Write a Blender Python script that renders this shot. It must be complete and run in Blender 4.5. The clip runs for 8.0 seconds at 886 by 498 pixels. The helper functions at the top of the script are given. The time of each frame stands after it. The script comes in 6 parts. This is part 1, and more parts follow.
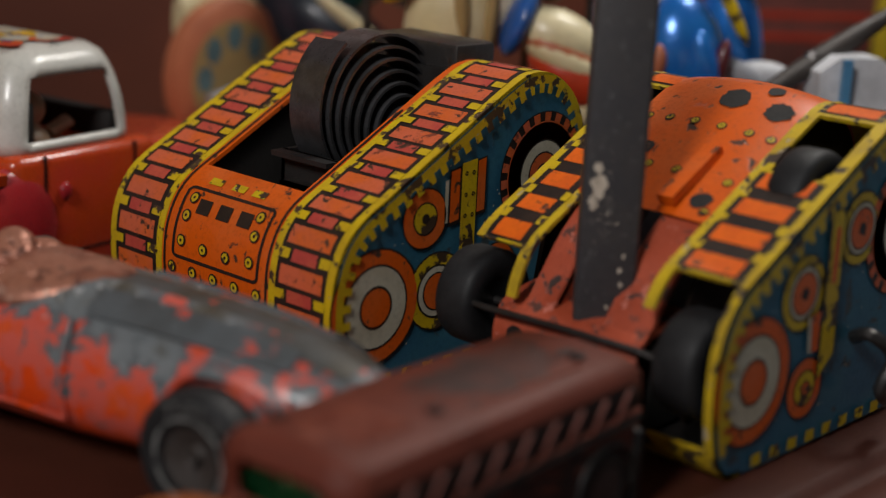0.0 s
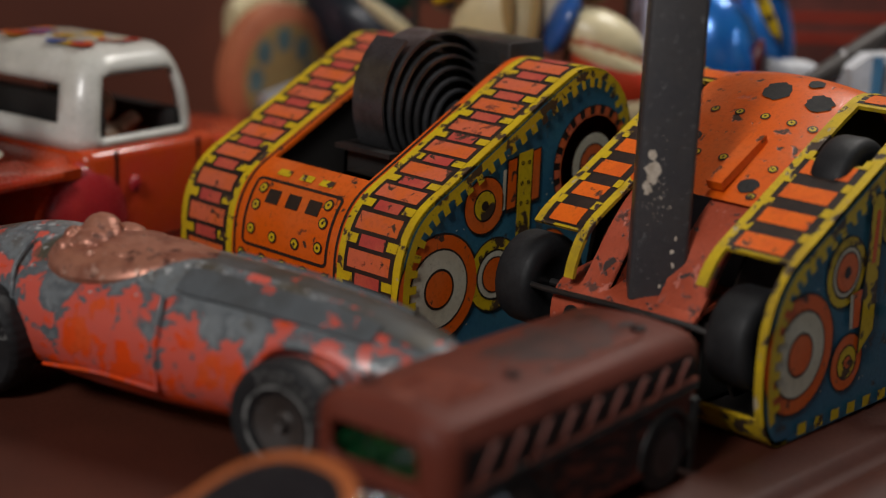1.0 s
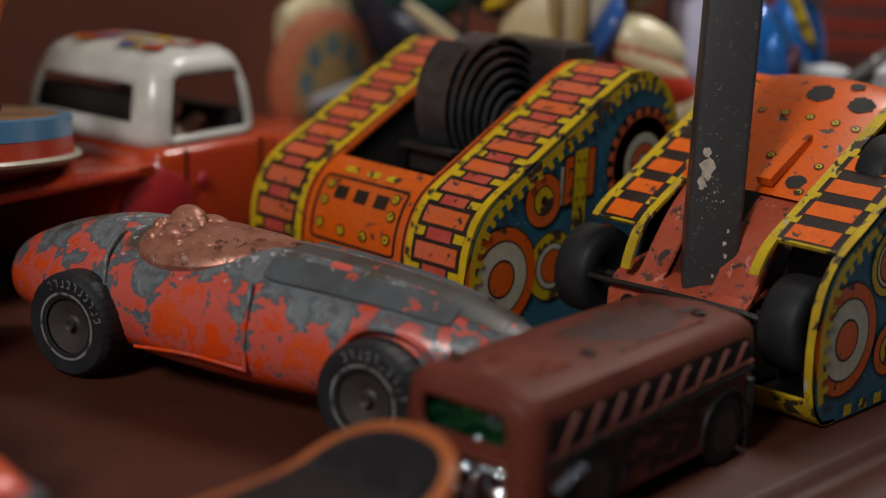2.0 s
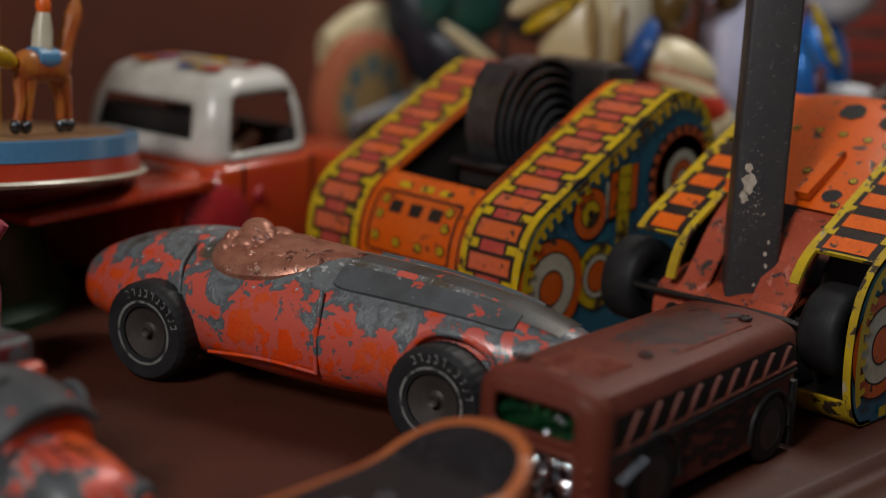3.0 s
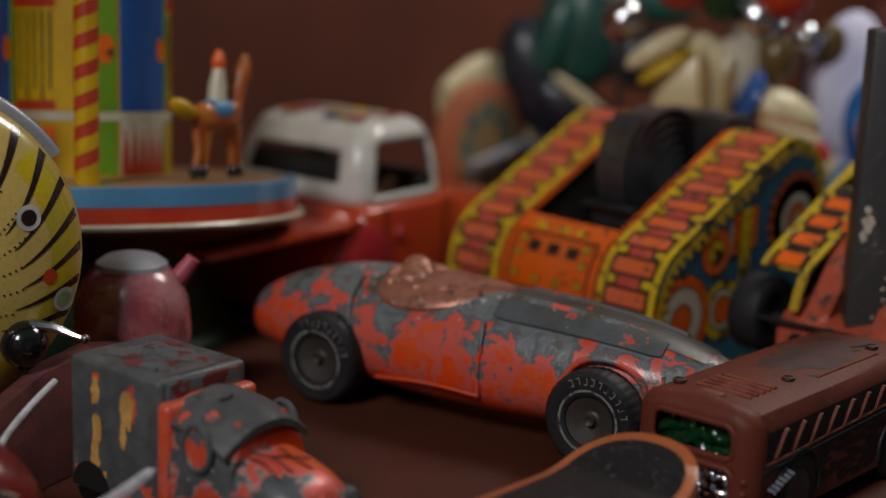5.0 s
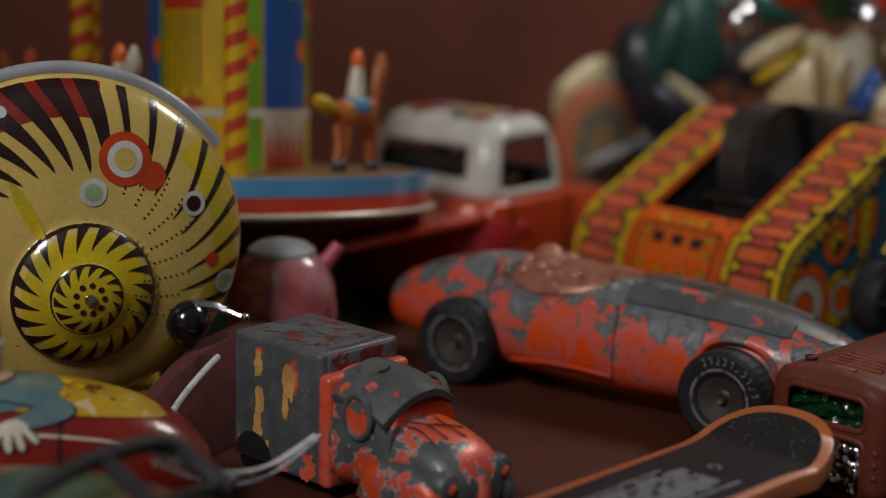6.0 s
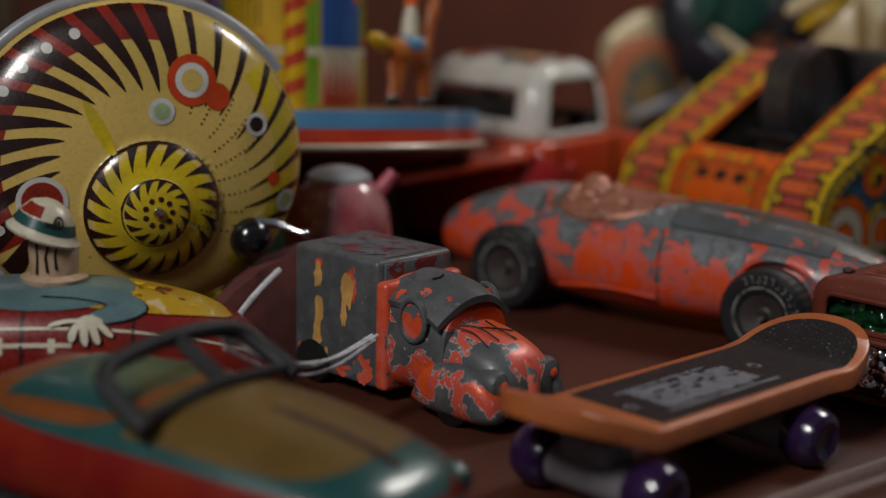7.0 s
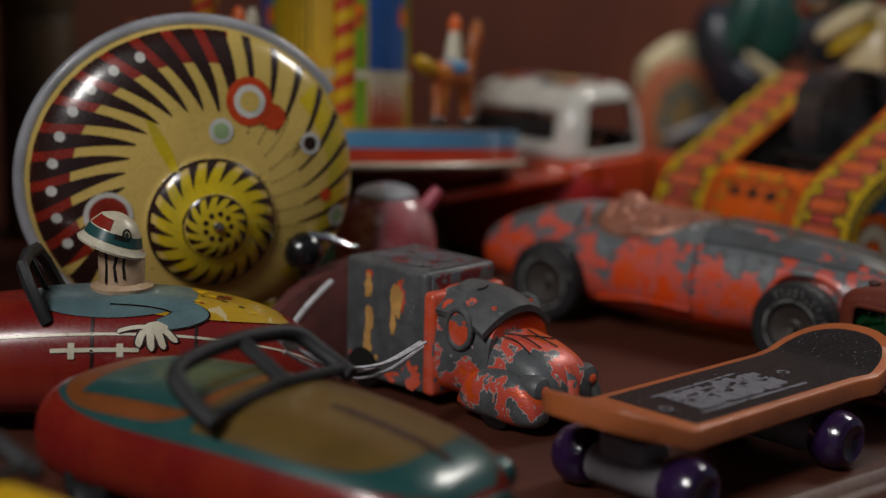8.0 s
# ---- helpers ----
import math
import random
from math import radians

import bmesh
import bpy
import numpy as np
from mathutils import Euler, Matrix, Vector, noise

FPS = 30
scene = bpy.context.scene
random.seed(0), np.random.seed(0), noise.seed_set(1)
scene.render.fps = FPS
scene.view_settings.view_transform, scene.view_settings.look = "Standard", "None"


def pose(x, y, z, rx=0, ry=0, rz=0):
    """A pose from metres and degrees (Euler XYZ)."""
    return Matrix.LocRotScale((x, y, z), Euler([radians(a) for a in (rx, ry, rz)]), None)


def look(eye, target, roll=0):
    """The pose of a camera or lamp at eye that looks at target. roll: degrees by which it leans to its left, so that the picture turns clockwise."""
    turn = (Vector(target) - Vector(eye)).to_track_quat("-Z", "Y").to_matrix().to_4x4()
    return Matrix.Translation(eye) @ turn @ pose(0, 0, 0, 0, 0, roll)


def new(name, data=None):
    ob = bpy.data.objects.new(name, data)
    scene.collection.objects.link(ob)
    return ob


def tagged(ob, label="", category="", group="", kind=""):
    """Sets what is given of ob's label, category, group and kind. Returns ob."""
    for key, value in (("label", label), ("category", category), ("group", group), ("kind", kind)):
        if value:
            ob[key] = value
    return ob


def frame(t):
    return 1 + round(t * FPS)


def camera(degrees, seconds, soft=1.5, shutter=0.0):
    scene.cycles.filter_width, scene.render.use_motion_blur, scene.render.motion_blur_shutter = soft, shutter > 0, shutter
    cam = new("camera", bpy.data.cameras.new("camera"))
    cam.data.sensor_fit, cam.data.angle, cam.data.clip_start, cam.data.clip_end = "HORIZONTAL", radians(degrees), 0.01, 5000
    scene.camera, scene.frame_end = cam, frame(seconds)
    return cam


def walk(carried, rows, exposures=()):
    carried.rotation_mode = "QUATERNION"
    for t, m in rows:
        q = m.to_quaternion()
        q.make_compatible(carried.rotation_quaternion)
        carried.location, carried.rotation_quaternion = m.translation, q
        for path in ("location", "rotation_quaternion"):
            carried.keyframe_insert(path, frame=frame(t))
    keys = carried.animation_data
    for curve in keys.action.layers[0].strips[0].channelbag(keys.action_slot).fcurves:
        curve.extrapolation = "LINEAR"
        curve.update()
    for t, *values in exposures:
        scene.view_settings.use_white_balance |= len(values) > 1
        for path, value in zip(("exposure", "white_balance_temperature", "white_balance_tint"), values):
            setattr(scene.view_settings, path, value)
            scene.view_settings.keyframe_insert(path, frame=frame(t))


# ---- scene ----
cam = camera(30.89, 8.0, 1.2)
PATH = [
    (0.0, look((-0.15258, -0.21996, 0.12621), (0.12878, 0.04435, 0.02142), 2.597)),
    (0.5, look((-0.16541, -0.21764, 0.12280), (0.11536, 0.04758, 0.01877), 2.787)),
    (1.0, look((-0.17695, -0.22608, 0.12507), (0.10386, 0.03989, 0.02306), 2.358)),
    (1.5, look((-0.19038, -0.22947, 0.12586), (0.09068, 0.03675, 0.02520), 2.399)),
    (3.0, look((-0.22928, -0.23482, 0.12896), (0.05303, 0.03199, 0.03348), 2.522)),
    (3.5, look((-0.24118, -0.23910, 0.13317), (0.04109, 0.02911, 0.04162), 2.247)),
    (4.0, look((-0.25438, -0.24098, 0.13460), (0.02488, 0.03109, 0.04520), 2.259)),
    (5.5, look((-0.28768, -0.24309, 0.13613), (-0.01620, 0.03842, 0.05215), 2.061)),
    (6.0, look((-0.30079, -0.24751, 0.13218), (-0.03939, 0.04361, 0.04899), 1.625)),
    (6.5, look((-0.30782, -0.25282, 0.12390), (-0.05098, 0.04221, 0.04032), 1.664)),
    (7.0, look((-0.31525, -0.26257, 0.11712), (-0.06274, 0.03581, 0.03223), 1.416)),
    (7.5, look((-0.32129, -0.26830, 0.11472), (-0.07107, 0.03133, 0.02747), 1.354)),
    (8.0, look((-0.33077, -0.27681, 0.11870), (-0.08405, 0.02788, 0.03937), 1.330)),
]
cam.data.dof.use_dof = True
cam.data.dof.focus_distance = 0.376
cam.data.dof.aperture_fstop = 7.0
walk(cam, PATH, exposures=[(0.0, 0.04), (1.7, 0.0), (3.5, -0.14), (5.5, -0.29), (8.0, -0.20)])

# ---- light: one window of the room, up and behind the camera, a little sky and an added fill lamp ----
world = bpy.data.worlds.new("world")
scene.world = world
world.use_nodes = True
world.node_tree.nodes["Background"].inputs[0].default_value = (0.75, 0.86, 1.0, 1)
world.node_tree.nodes["Background"].inputs[1].default_value = 0.1


def area(name, eye, target, size, power, color):
    d = bpy.data.lights.new(name, "AREA")
    d.shape, d.size, d.size_y, d.energy, d.color = "RECTANGLE", size[0], size[1], power, color
    ob = new(name, d)
    ob.matrix_world = look(eye, target)
    return ob


area("window_light", (-0.86, -0.24, 0.78), (0.02, 0.05, 0.0), (0.20, 0.28), 7.5, (1.0, 0.97, 0.95))
# fill lamp added over the back row of dolls, not a fitting of the room
area("doll_fill_light", (0.43, 0.01, 0.52), (0.25, 0.09, 0.06), (0.16, 0.16), 1.9, (1.0, 0.96, 0.9))


# ---- materials ----
def ramp(nt, fac, lo, hi):
    n = nt.nodes.new("ShaderNodeMapRange")
    n.interpolation_type = "SMOOTHSTEP"
    n.inputs["From Min"].default_value, n.inputs["From Max"].default_value = lo, hi
    nt.links.new(fac, n.inputs["Value"])
    return n.outputs["Result"]


def noise_of(nt, vec, scale, detail=4.0, rough=0.55, distort=0.0):
    n = nt.nodes.new("ShaderNodeTexNoise")
    n.inputs["Scale"].default_value, n.inputs["Detail"].default_value = scale, detail
    n.inputs["Roughness"].default_value, n.inputs["Distortion"].default_value = rough, distort
    nt.links.new(vec, n.inputs["Vector"])
    return n.outputs["Fac"]


def mixed(nt, fac, a, b):
    n = nt.nodes.new("ShaderNodeMix")
    n.data_type = "RGBA"
    nt.links.new(fac, n.inputs["Factor"])
    for sock, value in ((n.inputs["A"], a), (n.inputs["B"], b)):
        if isinstance(value, tuple):
            sock.default_value = (*value, 1)
        else:
            nt.links.new(value, sock)
    return n.outputs["Result"]


def maths(nt, op, a, b):
    n = nt.nodes.new("ShaderNodeMath")
    n.operation = op
    for sock, value in ((n.inputs[0], a), (n.inputs[1], b)):
        if isinstance(value, (int, float)):
            sock.default_value = value
        else:
            nt.links.new(value, sock)
    return n.outputs[0]


def mat(name, col, rough=0.45, metal=0.0, col2=None, scale=90.0, chips=None, bump=0.15, coat=0.0, grain=900.0, bias=0.0, spec=0.48):
    """col with patches of col2; chips: rows of (colour, scale, from, to) where the paint is worn to what lies below; bias: wear that grows with height."""
    m = bpy.data.materials.new(name)
    m.use_nodes = True
    nt = m.node_tree
    p = nt.nodes["Principled BSDF"]
    vec = nt.nodes.new("ShaderNodeTexCoord").outputs["Object"]
    big, fine = noise_of(nt, vec, scale), noise_of(nt, vec, grain, 3.0, 0.65)
    c2 = col2 or tuple(0.72 * v for v in col)
    out = mixed(nt, ramp(nt, big, 0.38, 0.66), col, c2)
    out = mixed(nt, maths(nt, "MULTIPLY", ramp(nt, fine, 0.45, 0.75), 0.35), out, tuple(0.5 * v for v in col))
    height = maths(nt, "MULTIPLY", fine, 0.25)
    for n, (c, s, lo, hi) in enumerate(chips or ()):
        f = noise_of(nt, vec, s, 6.0, 0.60, 0.25)
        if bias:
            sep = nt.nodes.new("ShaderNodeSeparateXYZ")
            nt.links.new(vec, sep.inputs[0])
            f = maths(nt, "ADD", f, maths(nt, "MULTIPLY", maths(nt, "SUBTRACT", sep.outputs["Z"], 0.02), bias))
        k = ramp(nt, f, lo, hi)
        out = mixed(nt, k, out, c)
        height = maths(nt, "SUBTRACT", height, maths(nt, "MULTIPLY", k, 0.6))
    nt.links.new(out, p.inputs["Base Color"])
    p.inputs["Metallic"].default_value = metal
    p.inputs["Specular IOR Level"].default_value = spec
    r = nt.nodes.new("ShaderNodeMapRange")
    r.inputs["To Min"].default_value, r.inputs["To Max"].default_value = max(0.04, rough - 0.12), min(1, rough + 0.16)
    nt.links.new(fine, r.inputs["Value"])
    nt.links.new(r.outputs["Result"], p.inputs["Roughness"])
    p.inputs["Coat Weight"].default_value, p.inputs["Coat Roughness"].default_value = coat, 0.12
    if bump:
        b = nt.nodes.new("ShaderNodeBump")
        b.inputs["Strength"].default_value, b.inputs["Distance"].default_value = bump, 0.0006
        nt.links.new(height, b.inputs["Height"])
        nt.links.new(b.outputs["Normal"], p.inputs["Normal"])
    return m


STEEL = (0.085, 0.08, 0.078)
RUST = ((0.06, 0.032, 0.02), 260.0, 0.60, 0.66)
GREASE = ((0.03, 0.022, 0.018), 120.0, 0.63, 0.72)
shelf_m = mat("brown_painted_board", (0.056, 0.016, 0.0095), 0.46, 0, (0.074, 0.021, 0.012), 22, [((0.05, 0.018, 0.012), 60, 0.6, 0.75), ((0.16, 0.09, 0.07), 420, 0.735, 0.75)], 0.2, 0, 900, 0, 0.28)
wall_m = mat("brown_back_panel", (0.17, 0.05, 0.028), 0.5, 0, (0.12, 0.036, 0.022), 9, None, 0.15)
room_m = mat("room_plaster", (0.32, 0.30, 0.27), 0.8, 0, (0.26, 0.24, 0.22), 2, None, 0.1)
grey_metal = (0.10, 0.112, 0.120)
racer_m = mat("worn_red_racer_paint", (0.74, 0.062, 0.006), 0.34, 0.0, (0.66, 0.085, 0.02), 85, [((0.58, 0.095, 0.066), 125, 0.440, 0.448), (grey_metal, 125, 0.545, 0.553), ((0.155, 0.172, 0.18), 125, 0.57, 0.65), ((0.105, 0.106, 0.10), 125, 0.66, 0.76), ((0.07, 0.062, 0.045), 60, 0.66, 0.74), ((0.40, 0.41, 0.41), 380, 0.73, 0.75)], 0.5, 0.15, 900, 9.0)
racer_grey = mat("bare_grey_hood_side", (0.115, 0.128, 0.137), 0.36, 0.2, (0.085, 0.09, 0.092), 90, [((0.58, 0.09, 0.06), 110, 0.64, 0.648), ((0.26, 0.27, 0.28), 300, 0.68, 0.72)], 0.3)
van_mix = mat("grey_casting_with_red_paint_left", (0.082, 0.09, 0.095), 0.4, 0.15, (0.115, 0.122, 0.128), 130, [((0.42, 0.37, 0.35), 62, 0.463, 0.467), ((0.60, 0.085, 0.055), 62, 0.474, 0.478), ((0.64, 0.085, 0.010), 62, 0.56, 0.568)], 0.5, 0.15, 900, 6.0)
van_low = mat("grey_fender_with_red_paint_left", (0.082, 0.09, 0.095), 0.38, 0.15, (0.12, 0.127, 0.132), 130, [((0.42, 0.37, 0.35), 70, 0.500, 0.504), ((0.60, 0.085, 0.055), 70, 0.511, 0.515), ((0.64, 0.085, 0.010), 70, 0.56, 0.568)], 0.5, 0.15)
van_grey = mat("bare_grey_casting", (0.075, 0.08, 0.084), 0.45, 0.15, (0.11, 0.115, 0.12), 150, [((0.16, 0.17, 0.17), 420, 0.66, 0.7)], 0.35)
van_red = mat("van_red_paint", (0.60, 0.07, 0.02), 0.35, 0, (0.62, 0.12, 0.08), 120, [(grey_metal, 130, 0.55, 0.56)], 0.4, 0.2)
van_dark = mat("van_dark_red", (0.13, 0.018, 0.02), 0.3, 0, (0.2, 0.03, 0.025), 130, [(grey_metal, 160, 0.5, 0.51)], 0.5, 0.3)
cream_chip = mat("ochre_paint_left", (0.62, 0.34, 0.10), 0.5, 0, None, 200, None, 0.2)
hood_dark = mat("rubbed_dark_hood", (0.075, 0.066, 0.052), 0.36, 0.3, (0.10, 0.105, 0.105), 70, [((0.62, 0.08, 0.03), 120, 0.66, 0.672), ((0.28, 0.29, 0.29), 160, 0.70, 0.72)], 0.3)
copper_m = mat("bare_copper", (0.46, 0.20, 0.13), 0.36, 0.4, (0.30, 0.11, 0.07), 160, [((0.13, 0.05, 0.035), 240, 0.55, 0.63), ((0.55, 0.33, 0.25), 300, 0.62, 0.68)], 0.5)
cord_grey = mat("grey_worn_cord", (0.62, 0.62, 0.66), 0.85, 0, (0.40, 0.40, 0.44), 500, None, 0.8)
tyre_m = mat("black_rubber", (0.013, 0.013, 0.014), 0.55, 0, (0.02, 0.02, 0.021), 160, [((0.06, 0.06, 0.058), 500, 0.70, 0.8)], 0.4, 0, 900, 0, 0.3)
tyre_mark = mat("grey_tyre_ring", (0.20, 0.20, 0.19), 0.7, 0, None, 300, [((0.03, 0.03, 0.03), 300, 0.5, 0.62)], 0.2)
# dull steel, its colour lowered for the shade inside the racer's wheels
hub_m = mat("dull_shade_dark_steel", (0.05, 0.043, 0.04), 0.5, 0.15, (0.045, 0.035, 0.03), 300, None, 0.3)
bus_m = mat("matt_brown_bus", (0.138, 0.029, 0.016), 0.54, 0, (0.115, 0.024, 0.013), 60, [((0.05, 0.02, 0.016), 70, 0.62, 0.74), ((0.26, 0.085, 0.05), 420, 0.66, 0.70)], 0.22, 0, 900, 0, 0.3)
bus_edge = mat("rubbed_bus_edges", (0.26, 0.075, 0.045), 0.5, 0, (0.17, 0.04, 0.025), 300, None, 0.2, 0, 900, 0, 0.3)
bus_wear = mat("bus_roof_wear", (0.030, 0.018, 0.016), 0.5, 0, (0.09, 0.028, 0.02), 75, None, 0.2)
black_m = mat("black_print", (0.012, 0.011, 0.011), 0.5, 0, (0.02, 0.018, 0.016), 200, None, 0.1, 0, 900, 0, 0.25)
flame_m = mat("black_flame_print", (0.016, 0.010, 0.009), 0.5, 0, (0.03, 0.014, 0.012), 300, None, 0.1, 0, 900, 0, 0.25)
chrome_m = mat("chrome", (0.75, 0.76, 0.78), 0.10, 1.0, (0.55, 0.56, 0.58), 200, None, 0.4)
deck_m = mat("orange_board_plastic", (0.46, 0.13, 0.04), 0.33, 0, (0.36, 0.10, 0.03), 60, None, 0.08, 0.15)
# the pale chips are painted glints of the grit, not wear
grip_m = mat("black_grip_sheet", (0.010, 0.010, 0.012), 0.36, 0, (0.013, 0.013, 0.015), 300, [((0.40, 0.40, 0.45), 1300, 0.64, 0.67)], 1.0, 0, 1500, 0, 0.30)
grip_logo = mat("grey_board_print", (0.17, 0.17, 0.20), 0.6, 0, (0.13, 0.13, 0.155), 300, [((0.015, 0.015, 0.017), 500, 0.6, 0.63)], 0.2)
purple_m = mat("dark_purple_wheel", (0.018, 0.007, 0.035), 0.15, 0, (0.026, 0.011, 0.05), 90, None, 0.02, 0.5)
truck_plastic = mat("grey_plastic", (0.24, 0.23, 0.25), 0.45, 0, None, 90, None, 0.1)
o1 = mat("orange_tin_print", (0.68, 0.102, 0.003), 0.36, 0.0, (0.66, 0.125, 0.02), 70, [((0.50, 0.13, 0.09), 110, 0.66, 0.74), ((0.30, 0.08, 0.03), 330, 0.67, 0.71), RUST], 0.25, 0.12)
o2 = mat("salmon_tin_print", (0.60, 0.125, 0.055), 0.4, 0.0, (0.64, 0.12, 0.02), 90, [((0.22, 0.05, 0.025), 230, 0.62, 0.67), RUST], 0.3, 0.08)
link_pink = mat("crimson_pink_link", (0.46, 0.06, 0.045), 0.4, 0, (0.52, 0.09, 0.05), 120, [RUST], 0.25, 0.1)
o3 = mat("bright_orange_link", (0.80, 0.14, 0.008), 0.38, 0, (0.70, 0.11, 0.01), 120, [RUST], 0.2, 0.2)
y1 = mat("yellow_tin_print", (0.62, 0.43, 0.008), 0.4, 0.0, (0.54, 0.35, 0.01), 120, [((0.06, 0.035, 0.02), 210, 0.55, 0.60), ((0.45, 0.38, 0.25), 300, 0.67, 0.70)], 0.3, 0.15)
b1 = mat("blue_tin_print", (0.025, 0.115, 0.19), 0.42, 0.0, (0.035, 0.14, 0.20), 90, [((0.05, 0.06, 0.06), 150, 0.6, 0.68), ((0.35, 0.4, 0.4), 700, 0.72, 0.75)], 0.25, 0.15)
w1 = mat("cream_tin_print", (0.58, 0.54, 0.42), 0.36, 0.05, (0.5, 0.45, 0.33), 120, [((0.2, 0.15, 0.1), 330, 0.64, 0.7)], 0.15, 0.15)
k1 = mat("black_tin_print", (0.02, 0.014, 0.012), 0.4, 0.1, (0.035, 0.022, 0.016), 150, None, 0.15, 0.1)
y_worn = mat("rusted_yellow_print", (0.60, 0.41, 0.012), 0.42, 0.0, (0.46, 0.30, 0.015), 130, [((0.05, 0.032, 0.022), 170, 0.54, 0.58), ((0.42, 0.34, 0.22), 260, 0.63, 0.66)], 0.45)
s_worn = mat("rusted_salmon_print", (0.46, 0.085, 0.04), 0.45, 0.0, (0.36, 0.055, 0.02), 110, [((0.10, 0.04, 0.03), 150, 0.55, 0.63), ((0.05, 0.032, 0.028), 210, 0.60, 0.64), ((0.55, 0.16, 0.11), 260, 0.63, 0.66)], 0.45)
steel_m = mat("dark_spring_steel", STEEL, 0.34, 0.75, (0.07, 0.062, 0.058), 140, [((0.09, 0.05, 0.03), 240, 0.62, 0.72)], 0.25)
spring_m = mat("blued_spring_steel", (0.17, 0.17, 0.18), 0.30, 0.8, (0.11, 0.105, 0.105), 140, [((0.10, 0.06, 0.04), 240, 0.64, 0.74)], 0.25)
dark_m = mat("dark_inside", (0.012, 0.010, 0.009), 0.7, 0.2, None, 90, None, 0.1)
post_m = mat("black_painted_wood", (0.048, 0.045, 0.048), 0.42, 0, (0.055, 0.050, 0.050), 90, [((0.36, 0.33, 0.29), 420, 0.735, 0.75), ((0.085, 0.082, 0.082), 700, 0.60, 0.70)], 0.35, 0.0, 500)
chip_m = mat("bare_pale_wood", (0.60, 0.52, 0.42), 0.6, 0, (0.42, 0.34, 0.26), 500, None, 0.4)
white_m = mat("white_tin_paint", (0.62, 0.61, 0.56), 0.32, 0, (0.52, 0.51, 0.46), 60, [((0.2, 0.17, 0.14), 300, 0.69, 0.73)], 0.12, 0.3)
red_car = mat("red_orange_tin_paint", (0.50, 0.054, 0.009), 0.25, 0, (0.48, 0.04, 0.02), 40, [((0.2, 0.03, 0.02), 200, 0.68, 0.74)], 0.08, 0.4)
crimson = mat("crimson_tin_paint", (0.38, 0.022, 0.026), 0.26, 0, (0.30, 0.016, 0.02), 50, None, 0.06, 0.4)
red2 = mat("deep_red_tin_paint", (0.17, 0.009, 0.008), 0.26, 0, (0.21, 0.018, 0.008), 60, None, 0.06, 0.3)
teal_m = mat("teal_tin_paint", (0.011, 0.064, 0.062), 0.3, 0, (0.016, 0.08, 0.076), 70, None, 0.08, 0.4)
ochre_m = mat("ochre_tin_paint", (0.125, 0.074, 0.018), 0.34, 0, (0.10, 0.058, 0.014), 60, None, 0.08, 0.3)
greyrub = mat("grey_soft_plastic", (0.020, 0.020, 0.022), 0.55, 0, None, 120, None, 0.2, 0, 900, 0, 0.3)
shell_m = mat("cream_tin_shell", (0.66, 0.47, 0.13), 0.2, 0, (0.54, 0.39, 0.10), 30, [((0.1, 0.07, 0.03), 230, 0.73, 0.75)], 0.05, 0.6)
shell_y = mat("yellow_tin_shell", (0.60, 0.44, 0.012), 0.2, 0, (0.46, 0.37, 0.03), 90, None, 0.05, 0.6)
shell_k = mat("dark_brown_print", (0.028, 0.012, 0.010), 0.25, 0, None, 120, None, 0.05, 0.5)
shell_r = mat("dark_red_print", (0.26, 0.022, 0.012), 0.25, 0, None, 120, None, 0.05, 0.5)
shell_o = mat("red_spot_print", (0.52, 0.055, 0.012), 0.25, 0, None, 120, None, 0.05, 0.5)
shell_w = mat("white_spot_print", (0.62, 0.62, 0.58), 0.25, 0, None, 120, None, 0.05, 0.5)
shell_g = mat("pale_green_print", (0.36, 0.50, 0.25), 0.25, 0, None, 120, None, 0.05, 0.5)
rim_m = mat("milky_plastic_rim", (0.36, 0.37, 0.40), 0.35, 0, None, 60, None, 0.05, 0.2)
felt_m = mat("maroon_felt", (0.115, 0.024, 0.020), 0.95, 0, (0.08, 0.018, 0.016), 160, [((0.2, 0.06, 0.05), 1500, 0.6, 0.75)], 1.0, 0, 2400)
cord_m = mat("white_cord", (0.58, 0.58, 0.6), 0.8, 0, (0.4, 0.4, 0.42), 500, None, 0.6)
pink_m = mat("pink_marbled_glaze", (0.30, 0.060, 0.072), 0.25, 0, (0.44, 0.19, 0.20), 95, [((0.27, 0.05, 0.06), 120, 0.55, 0.7), ((0.55, 0.36, 0.36), 150, 0.62, 0.70)], 0.1, 0.5)
pinkn = mat("pink_nub", (0.48, 0.09, 0.13), 0.35, 0, None, 90, None, 0.1, 0.2)
gloss_black = mat("gloss_black", (0.008, 0.008, 0.009), 0.08, 0, None, 90, None, 0.02, 0.6)
sky_blue = mat("carousel_blue", (0.085, 0.26, 0.46), 0.32, 0, (0.07, 0.22, 0.40), 50, None, 0.06, 0.3)
c_blue = mat("deep_blue_print", (0.022, 0.11, 0.40), 0.3, 0, None, 50, None, 0.06, 0.3)
c_red = mat("carousel_red", (0.42, 0.030, 0.010), 0.34, 0, (0.46, 0.05, 0.018), 50, None, 0.06, 0.1)
c_ochre = mat("ochre_yellow_print", (0.44, 0.27, 0.012), 0.32, 0, (0.36, 0.20, 0.014), 90, [((0.50, 0.40, 0.20), 150, 0.60, 0.63), ((0.10, 0.04, 0.015), 170, 0.66, 0.68)], 0.08, 0.3)
c_green = mat("grass_green_print", (0.16, 0.34, 0.02), 0.3, 0, None, 50, None, 0.06, 0.3)
c_yellow = mat("carousel_yellow", (0.64, 0.38, 0.005), 0.36, 0, None, 60, None, 0.06, 0.1)
